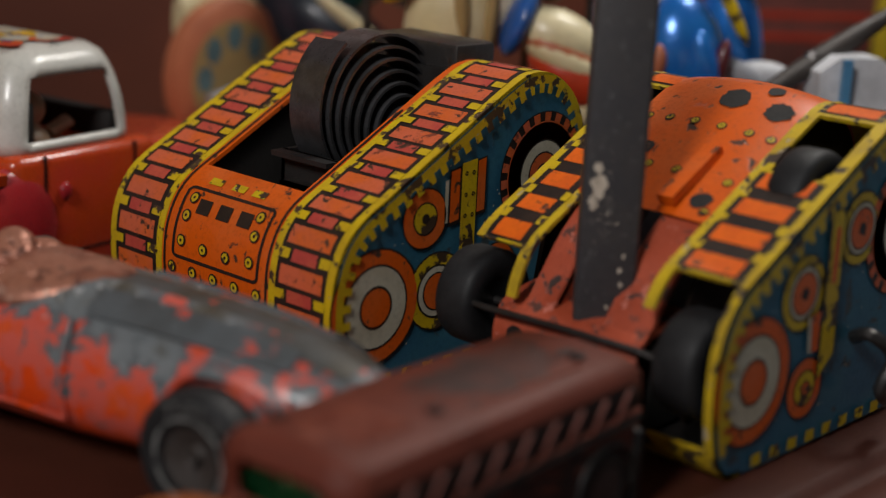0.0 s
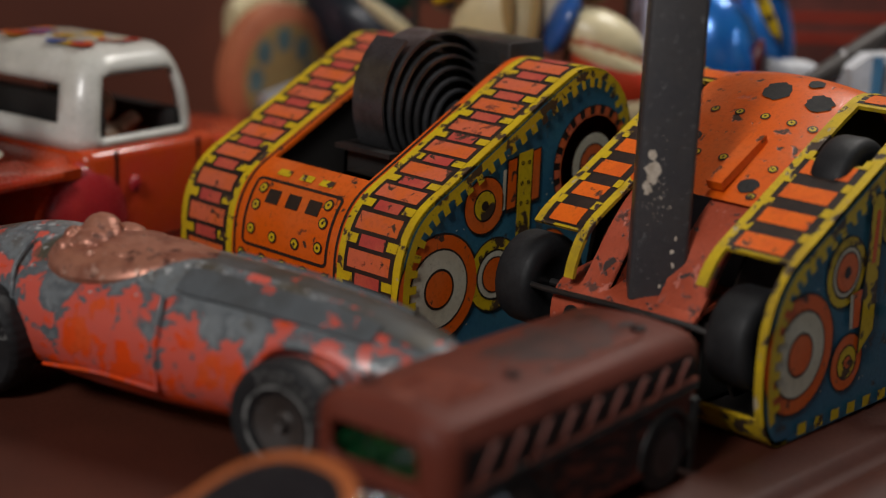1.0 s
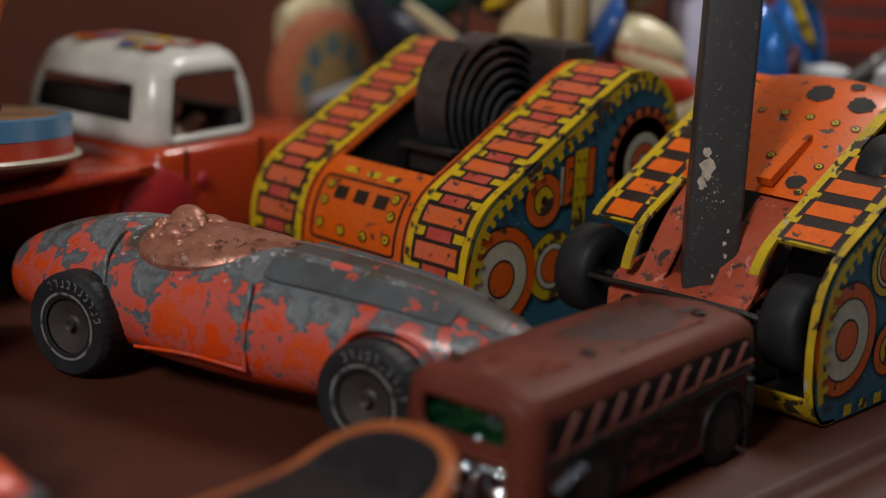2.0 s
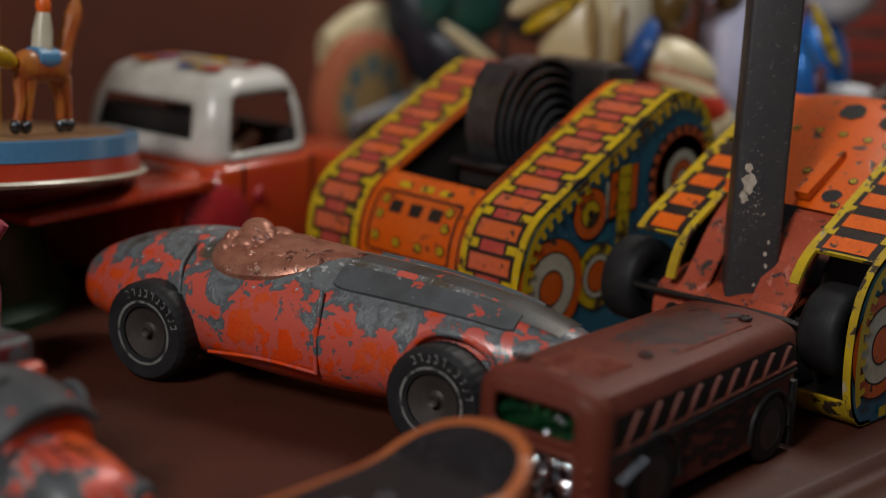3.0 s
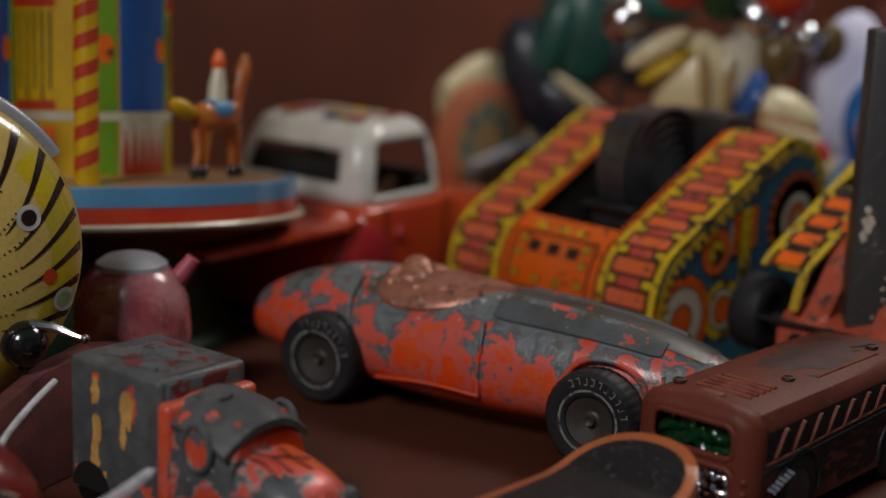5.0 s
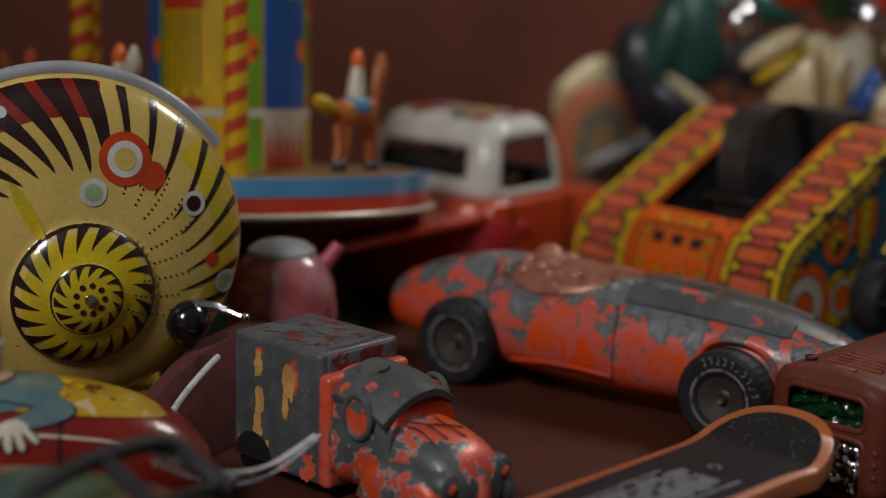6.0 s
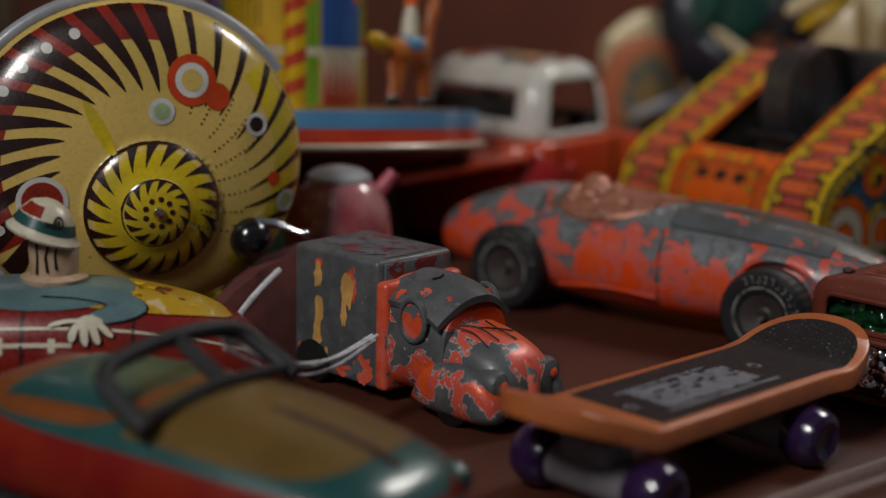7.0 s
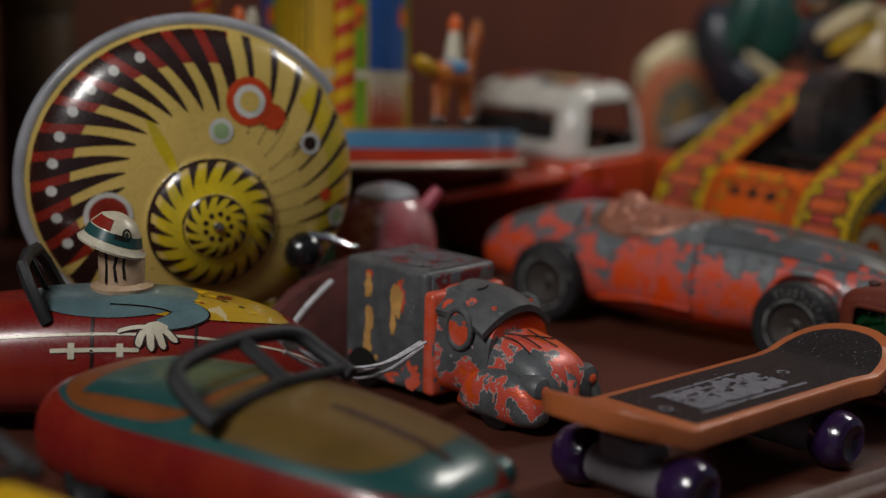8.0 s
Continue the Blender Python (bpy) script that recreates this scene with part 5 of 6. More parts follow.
# dotted lines
rng = random.Random(7)
for i in range(9):
    for k in range(9):
        g.ring(shell_pt(0.2), *outer(70 - i * 13 - k * 1.6 - 8, 0.66 - 0.03 * k), 0, 0.3, 6)
part("printed_stripes", g, [shell_k, shell_r, shell_y, shell_w, shell_o, shell_m, shell_g, shell_m], snail, "dark stripes, red patches and round spots")
g = G()
g.lathe([(0.2, 0), (1.5, 0.2), (1.2, 0.9), (0.3, 1.1)], 16, at(*CXY, dome(*CXY) + 0.2))
part("pivot", g, chrome_m, snail, "small steel pivot")
g = G()
g.box(-18, 26, -55.2, -38, -14, 2, 2)
part("foot", g, shell_y, snail, "yellow tin foot")

# maroon felt strip, pink ornament, black ball pin
g = G()
g.loft([[(x + a * 0.45, y + a * 0.9, z) for a, z in ((-13, 0.3), (-12, h * 0.6), (-6, h), (4, h), (9, h * 0.7), (10, 0.3))] for x, y, h in ((-126, 58, 8), (-114, 64, 17), (-102, 70, 22), (-88, 77, 25), (-74, 82, 26), (-62, 84, 24), (-56, 85, 14))])
felt = tagged(part("felt_body", g, felt_m, None), "maroon felt body with a white piped seam", "felt toy")
g = G()
g.tube(spline([(-118, 51, 12), (-110, 56, 17.6), (-101, 60.5, 22), (-92, 65, 25)], 5), 0.8, 8)
part("piping", g, cord_m, felt, "white piping")
orn = thing("pink_ornament", "pink marbled round ornament with a white cap", "ornament", pose(-0.0490, 0.0985, 0.0))
g = G()
g.lathe([(0.5, 0.3), (8, 1), (12.6, 6), (14.8, 14), (15.4, 23), (14.6, 31), (12, 37), (8, 40.6), (3, 42), (0.5, 42.2)], 36)
part("body", g, pink_m, orn)
part("cap", G().lathe([(9.4, 39.4), (9.2, 40.6), (7, 42.2), (3, 43.2), (0.4, 43.4)], 28), rim_m, orn, "milky white cap")
g = G()
g.tube([(9.6, -6.6, 36), (13, -8.8, 41.5)], [2.6, 2.0], 10)
part("nub", g, pinkn, orn, "small pink nub")
pin = thing("ball_pin", "black glass ball on a steel pin", "pin", pose(-0.0925, 0.0775, 0.0))
part("ball", G().ell((0, 0, 31), (5.6, 5.6, 5.6), None, 24, 16), gloss_black, pin)
g = G()
g.tube([(1, -1, 35.5), (5.2, -4, 35), (9.0, -11, 33.2)], [1.7, 1.2, 0.6], 8)
g.ell((9.2, -11.4, 33.2), (1.2, 1.2, 1.2), None, 10, 8)
part("clasp", g, chrome_m, pin, "bright steel clasp")
part("pin_stem", G().tube([(0, 0, 0.2), (0, 0, 27)], 0.8, 8), steel_m, pin)


# ---- red tin car with a driver ----
def moved(rings, dy):
    return [[(x, y + dy, z) for x, y, z in r] for r in rings]


rc = thing("toy_tin_car", "red lithographed tin car with a helmeted driver", "toy car", pose(-0.1548, 0.0590, -0.0, 0, 0, -34.0) @ Matrix.Diagonal((1, 1, 1.13, 1)))
rows = [(-64, 4, 5, 16), (-60, 12, 4, 21), (-46, 16.5, 3, 25), (-24, 18, 3, 27.5), (-4, 18.4, 3, 28.5), (14, 17.6, 3, 27.6), (30, 15.4, 3, 24.6), (40, 11.6, 4, 20.5), (46, 6.5, 6, 15), (48, 2, 8, 11)]
g = G()
g.loft(loft_rows(rows, 4, sq=3.0, lean=0.22))
part("body", g, red2, rc, "glossy deep red tin body")


near = flank(rows, 3.0, 0.22, -1, 0.18)
g = G()
g.sheet(near, span(-58, 44, 50), [157.5, 160.0])
part("printed_line", g, w1, rc, "thin cream line along the side")
g = G()
g.sheet(near, [-7, -6.3], span(140, 205, 14))
g.sheet(near, [16.5, 17.2], span(140, 205, 14))
part("printed_door", g, shell_k, rc, "dark printed door edges")
g = G()
g.m = 0
g.sheet(near, span(-16, 4, 10), [170, 173]); g.sheet(near, [-12, -10.5], span(166, 177, 4)); g.sheet(near, [-1, 0.5], span(167, 176, 4))
part("printed_handle", g, w1, rc, "printed pale door handle")
g = G()
top = flank(rows, 3.0, 0.22, -1, 0.25)
flank_r = flank(rows, 3.0, 0.22, -1, 0.3)
g.sheet(lambda u, a: top(u, 100 + (a - 100) * math.sqrt(max(0.0, 1 - ((u - 14) / 24) ** 2))), span(6, 38, 32), span(70, 138, 14))
cowl = part("printed_cowl", g, c_ochre, rc, "yellow printed cowl")
rng = random.Random(21)
g = G()
up = flank(rows, 3.0, 0.22, -1, 0.4)
for k in range(14):
    g.m = k % 3
    g.ring(up, rng.uniform(14, 30), rng.uniform(88, 118), 0, rng.uniform(0.5, 1.1), 10, 2.2)
part("printed_dots", g, [c_yellow, shell_r, shell_k], cowl, "small printed dots")
g = G()
g.sheet(lambda u, a: flank_r(u, 100 + (a - 100) * math.sqrt(max(0.03, 1 - ((u + 3) / 20) ** 2))), span(-22.5, 16.5, 18), span(58, 142, 14))
part("printed_jacket", g, coat_blue, rc, "slate blue printed shoulders")
def stroke(g, fn, line, widths, n=5):
    """A rounded brush stroke on a flank: line of (along, angle), half widths in mm."""
    mid = spline([(u, 0.45 * a, 0) for u, a in line], n)
    w = [q.x for q in spline([(v, 0, 0) for v in widths], n)]
    rows_ = []
    for i, p in enumerate(mid):
        d = (mid[min(i + 1, len(mid) - 1)] - mid[max(i - 1, 0)]).normalized()
        e = Vector((-d.y, d.x, 0))
        rows_.append([fn((p + e * w[i] * k).x, (p + e * w[i] * k).y / 0.45) for k in span(-1, 1, 6)])
    return g.loft(rows_, False, False)


SLEEVE = [(-3, 116), (6, 117), (12.5, 122), (15.4, 132), (13.2, 142), (9.0, 149)]
FINGERS = [[(5.6, 152), (3.0, 152.6), (0.2, 155.5), (-0.8, 158)], [(5.2, 156), (4.4, 161), (4.0, 167), (4.2, 169.5)], [(6.6, 156), (6.6, 163), (6.8, 169), (7.0, 172)], [(8.2, 156), (8.8, 162), (9.4, 168), (9.8, 170.5)], [(9.6, 154), (11.0, 159), (12.0, 163), (12.6, 165)]]
for h, grow, sleeve_m, glove_m, tail in ((0.42, 0.45, shell_k, shell_k, "outline"), (0.62, 0.0, coat_blue, w1, "")):
    fn_ = flank(rows, 3.0, 0.22, -1, h)
    part("sleeve_outline" if tail else "printed_sleeve", stroke(G(), fn_, SLEEVE, [w + grow for w in (3.6, 4.4, 4.6, 4.2, 3.6, 2.6)]), sleeve_m, rc, "dark printed outline" if tail else "slate blue printed sleeve")
    g = stroke(G(), fn_, [(9.4, 148), (8.2, 151), (7.4, 155), (7.2, 158)], [w + grow for w in (1.6, 2.6, 2.8, 2.0)])
    glove = part("glove_outline" if tail else "printed_glove", g, glove_m, rc, "dark printed outline" if tail else "cream printed glove")
    for line in FINGERS:
        part("finger", stroke(G(), fn_, line, [w + grow for w in (0.9, 0.85, 0.75, 0.25)]), glove_m, glove)
g = G()
g.lathe([(7.6, 27), (7.9, 29), (6.4, 29.8), (5.6, 30.2), (5.9, 39), (5.4, 42), (0.3, 43)], 24, at(-1.5, 0, 11.9) @ Matrix.Diagonal((0.95, 0.95, 0.6, 1)))
T = at(-13.2, 0, 6.8) @ Matrix.Rotation(radians(17), 4, "Y") @ Matrix.Diagonal((0.84, 0.84, 0.8, 1))
part("head", g, skin_m, rc, "tan tin head without features")
g = G()
g.lathe([(9.8, 40.0), (10.0, 40.6), (8.2, 42.4), (7.2, 45.4), (5.0, 48), (2, 49.2), (0.3, 49.4)], 28, T)
hel = part("helmet", g, w1, rc, "cream tin helmet")
g = G()
g.lathe([(8.4, 42.4), (7.45, 45.0)], 28, T)
part("helmet_band", g, teal_m, hel, "teal band round the helmet")
g = G()
g.m = 0
g.sheet(lambda a, h: tuple(T @ Vector(((7.4 - (h - 45.2) * 0.9) * math.cos(a), (7.4 - (h - 45.2) * 0.9) * math.sin(a), h + 0.2))), span(radians(200), radians(262), 8), [45.2, 46.4, 47.8])
part("helmet_flash", g, shell_r, hel, "red panel on the helmet")
dome_pt = lambda h: (lambda a, z: tuple(T @ Vector(((7.75 - 0.42 * max(0.0, z - 44.6) ** 1.35 + h) * math.cos(a / 7.5), (7.75 - 0.42 * max(0.0, z - 44.6) ** 1.35 + h) * math.sin(a / 7.5), z))))
C0 = radians(300) * 7.5
part("goggle_print", G().ring(dome_pt(0.25), C0, 45.6, 0.9, 1.5, 18), black_m, hel, "printed dark goggle ring")
part("goggle_print", G().ring(dome_pt(0.25), C0, 45.6, 0, 0.5, 12), black_m, hel, "printed dark dot")
part("goggle_print", G().sheet(dome_pt(0.3), span(C0 - 3.4, C0 - 0.8, 4), [44.0, 45.2]), black_m, hel, "printed dark strap")
g = G()
g.tube([(-1.5 + 5.6 * math.cos(radians(a)), 5.6 * math.sin(radians(a)), 30.4 + 7 * t) for a, t in ((235, 0), (238, 0.5), (236, 1))], 0.3, 5)
g.tube([(-1.5 + 5.5 * math.cos(radians(a)), 5.5 * math.sin(radians(a)), 31 + 6 * t) for a, t in ((262, 0), (258, 0.5), (268, 1))], 0.35, 5)
g.tube([(-1.5 + 5.5 * math.cos(radians(a)), 5.5 * math.sin(radians(a)), 31.5 + 5 * t) for a, t in ((282, 0), (280, 0.5), (284, 1))], 0.3, 5)
part("printed_creases", g, black_m, rc, "dark printed lines")
g = G()
M = at(-17, 0, 24) @ Matrix.Rotation(radians(-28), 4, "Y")
g.tube([tuple(M @ Vector(p)) for p in ((0, -14, 0), (0, -13, 9), (0, -10, 12.5), (0, 0, 13.4), (0, 10, 12.5), (0, 13, 9), (0, 14, 0))], 1.5, 8)
g.tube([tuple(M @ Vector(p)) for p in ((0, -14, 0), (0, 14, 0))], 1.2, 8)
g.tube([tuple(M @ Vector(p)) for p in ((0, 0, 0), (0, 0, 13))], 0.8, 8)
part("windscreen_frame", g, greyrub, rc, "dark grey windscreen frame")
for u in (-44, 26):
    for sg in (-1, 1):
        wheel(rc, "wheel", (u, sg * 14, 7), 7, 5)


# ---- open tin cars close by ----
def saloon(m, label, hood_m, trim_m):
    th = thing("toy_saloon_car", label, "toy car", m, "open tin cars")
    rows = [(-58, 5, 5, 17), (-54, 15, 4, 23), (-40, 19, 3, 26), (-18, 20, 3, 27.5), (6, 20, 3, 27.5), (26, 19, 3, 25.6), (42, 17.5, 3, 22.5), (50, 14, 4, 19), (54, 6, 6, 14)]
    g = G()
    g.loft(loft_rows(rows, 4, sq=3.4, lean=0.16))
    part("body", g, red2, th, "red tin body")
    up = flank(rows, 3.4, 0.16, -1, 0.15)
    g = G()
    g.sheet(lambda u, a: up(u, 90 + (a - 90) * math.sqrt(max(0.03, 1 - ((u - 0) / 55) ** 4))), span(-50, 52.5, 60), span(15, 165, 26))
    part("teal_top", g, trim_m, th, "teal printed upper panels")
    up = flank(rows, 3.4, 0.16, -1, 0.3)
    g = G()
    g.sheet(lambda u, a: up(u, 90 + (a - 90) * math.sqrt(max(0.02, 1 - (abs(u - 4) / 38) ** 5))), span(-4, 41.5, 34), span(27, 153, 20))
    part("hood_panel", g, hood_m, th, "ochre printed hood panel")
    g = G()
    g.sheet(flank(rows, 3.4, 0.16, -1, 0.42), span(16, 46, 18), span(89.4, 90.6, 3))
    part("hood_line", g, shell_k, th, "dark line down the hood")
    g = G()
    g.sheet(lambda u, a: up(u, 90 + (a - 90) * math.sqrt(max(0.02, 1 - (abs(u + 26) / 24) ** 3.4))), span(-49.5, -4.5, 30), span(26, 154, 18))
    part("cabin_panel", g, ochre_m if hood_m is not ochre_m else rust_orange, th, "orange and ochre printed cabin edge")
    g = G()
    g.sheet(flank(rows, 3.4, 0.16, -1, 0.5), span(-40, -8, 16), span(46, 134, 14))
    part("seat_panel", g, trim_m, th, "teal printed seats")
    g = G()
    M = at(-1, 0, 25.5) @ Matrix.Rotation(radians(-46), 4, "Y")
    g.tube(spline([tuple(M @ Vector(p)) for p in ((4, -18.5, -3), (1, -18, 6), (0, -15, 12.5), (0, 0, 14.5), (0, 15, 12.5), (1, 18, 6), (4, 18.5, -3))], 4), 1.8, 10)
    g.tube([tuple(M @ Vector(p)) for p in ((0, 2, 14.3), (4.2, 2, 0.4))], 1.5, 8)
    g.tube([tuple(M @ Vector(p)) for p in ((4, -17, -1), (4.4, 0, 0.6), (4, 17, -1))], 1.3, 8)
    part("windscreen_frame", g, greyrub, th, "soft dark grey windscreen frame")
    g = G()
    for z in (7, 10, 13):
        g.tube(spline([(50 - abs(y) * 0.25 + 3, y, z) for y in span(-12, 12, 8)], 2), 0.8, 8)
    part("grille", g, teal_m, th, "teal and dark printed grille")
    lip = [(53.4 - 0.016 * y * y, y, z) for y, z in [(11.5 * math.cos(a), 10.4 + 3.6 * math.sin(a)) for a in span(0, math.tau, 32)]]
    mouth = part("grille_mouth", G().tube(lip, 1.3, 8), trim_m, th, "teal lip round the grille")
    part("mouth_inside", G().poly(lambda a, b: (53.2 - 0.016 * a * a, a, b), [(11.2 * math.cos(a), 10.4 + 3.4 * math.sin(a)) for a in span(0, math.tau * 27 / 28, 27)]), dark_m, mouth, "dark inside of the grille")
    for z, wide in ((4.6, 15), (2.6, 14)):
        part("bumper", G().tube(spline([(53.8 - 0.02 * y * y, y, z) for y in span(-wide, wide, 8)], 3), 0.9, 8), w1, th, "pale printed bumper line")
    for sg in (-1, 1):
        g = G()
        g.lathe([(0.3, 2.4), (2.2, 2.0), (3.4, 0.5), (3.6, -3)], 18, at(48.5, sg * 13, 15) @ RY)
        part("headlamp", g, teal_m, th, "round teal headlamp")
        g = G()
        g.ring(flank(rows, 3.4, 0.16, -1, 0.25), 18, 184 if sg < 0 else -4, 0.5, 2.0, 14, 1.6)
        part("side_spot", g, w1, th, "small pale spot on the side")
        for u in (-34, 30):
            wheel(th, "wheel", (u, sg * 16, 7), 7, 5)
    return th


saloon(pose(-0.1638, -0.0180, 0, 0, 0, -72) @ Matrix.Diagonal((0.92, 1.15, 1.0, 1)), "red, teal and ochre tin car with grey windscreen frame", ochre_m, teal_m)
saloon(pose(-0.2400, -0.0380, 0, 0, 0, -68), "red and yellow tin car, partly seen", c_yellow, teal_m)

# ---- carousel ----
LIP = Matrix.Translation((-0.052, 0.117, 0.045))
TILT = Matrix.Translation((0, 0, 0.0012)) @ LIP @ Matrix.Rotation(radians(-7.0), 4, Vector((0.84, -0.55, 0))) @ LIP.inverted()
UPRIGHT = pose(-0.0160, 0.1720, 0) @ Matrix.Diagonal((1, 1, 1.06, 1))
car = thing("toy_carousel", "tin carousel with tilted blue and red deck and striped poles", "toy carousel", TILT @ UPRIGHT)
g = G()
g.lathe([(0.5, 0.2), (44, 0.2), (44, 3), (40, 6), (36, 24), (34, 30), (0.5, 30)], 48)
stand = part("stand", g, dk_green, car, "dark green stand")
stand.matrix_basis = (TILT @ UPRIGHT).inverted() @ UPRIGHT
g = G()
g.lathe([(30, 30), (62, 40.5), (62, 41.5), (0.5, 41.5)], 64)
part("under_dish", g, maroon, car, "dark red dish under the deck")
part("lip", G().lathe([(60, 41.2), (65, 41.8), (65.6, 42.6), (65, 43.3), (60, 43.4)], 72), w1, car, "cream rolled lip")
part("red_band", G().lathe([(62, 43), (63.6, 43.2), (63, 47.6), (60, 47.6)], 72), c_red, car, "red band")
part("blue_band", G().lathe([(62.6, 47.4), (63.2, 47.6), (63.0, 52.4), (60, 52.7), (60, 50)], 72), sky_blue, car, "blue band")
part("deck", G().lathe([(61, 50), (60.5, 52.6), (30, 53.4), (0.5, 53.6)], 64), c_deck, car, "tan deck")
g = G()
g.lathe([(25.2, 53.2), (25.2, 170), (24, 171), (0.5, 172)], 56)
drum = part("drum", g, c_yellow, car, "printed drum of the carousel")


def drum_pt(h):
    return lambda a, z: ((25.25 + h) * math.cos(radians(a)), (25.25 + h) * math.sin(radians(a)), z)


g = G()
for k in range(3):
    a = 226 + k * 120
    g.m = 0; g.sheet(drum_pt(0.1), span(a + 34, a + 74, 12), [71, 103])
    g.m = 1; g.sheet(drum_pt(0.12), span(a - 42, a - 8, 10), [99, 106])
    g.m = 2; g.sheet(drum_pt(0.1), span(a + 16, a + 32, 6), [54, 108]); g.sheet(drum_pt(0.1), span(a - 46, a - 42, 4), [54, 108])
    g.m = 3; g.sheet(drum_pt(0.14), span(a - 46, a + 74, 30), [68.6, 71]); g.sheet(drum_pt(0.1), span(a + 34, a + 74, 12), [54, 68.6])
    g.m = 4
    for j in range(6):
        g.sheet(drum_pt(0.2), [a - 40 + j * 5.6, a - 38.4 + j * 5.6], span(74 + 3 * (j % 2), 98, 2))
    g.m = 1
    for j in range(6):
        b = a + 35 + j * 6.5
        g.add([drum_pt(0.2)(b, 54), drum_pt(0.2)(b + 6.4, 54), drum_pt(0.2)(b + 5.2, 61), drum_pt(0.2)(b + 3.2, 67 + 1.4 * (j % 2)), drum_pt(0.2)(b + 1.2, 61)], [(0, 1, 2, 3, 4)])
    g.sheet(drum_pt(0.16), span(a - 40, a - 8, 8), [71.4, 74])
    g.m = 5
    g.sheet(drum_pt(0.15), span(a - 20, a - 8, 5), [55, 67]); g.ring(drum_pt(0.18), a + 24, 88, 0, 6.4, 18, 0.62); g.ring(drum_pt(0.18), a - 50, 88, 0, 5.2, 18, 0.7)
part("printed_panel", g, [c_blue, c_red, c_green, w1, dk_green, o3], drum, "panels, pipes and flames printed in bright colours")
for ang in (238, 178, 298, 118, 58):
    px_, py_ = 51 * math.cos(radians(ang)), 51 * math.sin(radians(ang))
    if ang in (298,):
        continue
    g = G()
    g.m = 0
    g.tube([(px_, py_, 52.5), (px_, py_, 150)], 3.3, 14)
    g.m = 1
    for k in range(13):
        g.sheet(lambda a, w: (px_ + 3.38 * math.cos(a), py_ + 3.38 * math.sin(a), 52.6 + k * 7.6 + w + a * 7.6 / math.tau), span(0, math.tau, 20), [0, 3.6])
    part("pole", g, [c_yellow, c_red], car, "pole striped in red and yellow")


def rider(m, coat, horse):
    """Flat-sided tin horse with a rider, as one plain shape."""
    th = thing("carousel_horse", "small tin horse and rider in orange and white", "toy horse", m, "horses on the carousel")
    g = G()
    g.loft(loft_rows([(-9, 2, 16, 20), (-6, 3.2, 13, 22), (0, 3.2, 13.5, 21), (6, 3.2, 13, 22.5), (9, 2, 17, 22)], 3, sq=2.3))
    g.tube(spline([(7, 0, 20), (10, 0, 27), (12, 0, 32), (12.5, 0, 36)], 3), [2.6, 2.4, 2.4, 2.2, 2.4, 2.6, 2.2, 1.8, 1.2, 0.9], 8)
    for x, e in ((-7, -9.5), (-5, -6), (5, 6.5), (7, 9.5)):
        g.tube([(x, 0.8 if x in (-7, 5) else -0.8, 15), ((x + e) / 2 + 0.6, 0, 8), (e, 0, 1.6)], [2.0, 1.3, 1.1], 8)
    part("horse", g, horse, th, "orange-brown tin horse")
    g = G()
    for e in (-9.5, -6, 6.5, 9.5):
        g.ell((e, 0, 2.0), (1.7, 1.7, 2.0), None, 10, 8)
    part("hooves", g, gloss_black if horse is horse_m else w1, th, "dark and white hooves")
    part("tail", G().ell((-14, 0, 20), (5.6, 2.4, 2.6), Matrix.Rotation(radians(22), 4, "Y"), 12, 8), c_yellow, th, "yellow tail")
    part("saddle", G().loft(loft_rows([(-3.5, 3.5, 17, 22.6), (0, 3.7, 16, 22.8), (3.5, 3.5, 17, 22.6)], 2, sq=2.4)), sky_blue, th, "blue saddle cloth")
    g = G()
    g.tube([(0, 0, 21), (0.4, 0, 27), (0.8, 0, 31.5)], [3.0, 2.7, 1.8], 10)
    part("rider_coat", g, coat, th, "white coat")
    g = G()
    g.lathe([(1.6, 31), (2.1, 32.6), (2.0, 34.4), (1.3, 36), (0.4, 37)], 12, at(0.8, 0, 0))
    part("rider_cap", g, o3, th, "orange pointed cap")
    return th


rider(TILT @ pose(-0.0011, 0.1268, 0.0566, 0, 0, 12), w1, horse_m)
rider(TILT @ pose(-0.0690, 0.1495, 0.0566, 0, 0, -100), w1, w1)
rider(TILT @ pose(-0.0640, 0.2100, 0.0566, 0, 0, -160), w1, horse_m)

# ---- red car with a white cab ----
wc = thing("toy_coupe", "red tin car with white cab and printed roof", "toy car", pose(0.0610, 0.1310, 0, 0, 0, 8.0) @ Matrix.Diagonal((1.14, 1.12, 0.955, 1)))
g = G()
# body: tail, doors, hood; local y from the near side inwards
for x0, x1, z0, z1, bev in ((0, 44, 3, 38.6, 3.0),):
    g.box(x0, x1, 0, 58, z0, z1, bev, 3)
g.loft([[(x, y, z) for y, z in ((1, 3), (0.5, zt - 6), (4, zt - 1), (12, zt), (46, zt), (54, zt - 1), (57.5, zt - 6), (57, 3))] for x, zt in ((40, 38.4), (56, 36.5), (72, 33), (90, 29), (100, 24))])
part("body", g, red_car, wc, "glossy red-orange tin body")
g = G()
g.loft([[(x, y, z) for y, z in ((4, 3), (3, zt - 5), (8, zt), (50, zt), (55, zt - 5), (54, 3))] for x, zt in ((-16, 22), (-12, 31), (-6, 35.5), (2, 37.5))])
part("tail", g, red_car, wc, "sloping red tail")
g = G()
g.loft([[(x, y, z) for y, z in ((0, 32), (-0.4, 35.0), (4, 35.4), (4, 32.4))] for x in (-62, -10, -2)])
g.box(-64, -8, -2, 16, 32.4, 35.6, 1.2)
part("running_board", g, red_car, wc, "flat orange-red side board")
g = G()
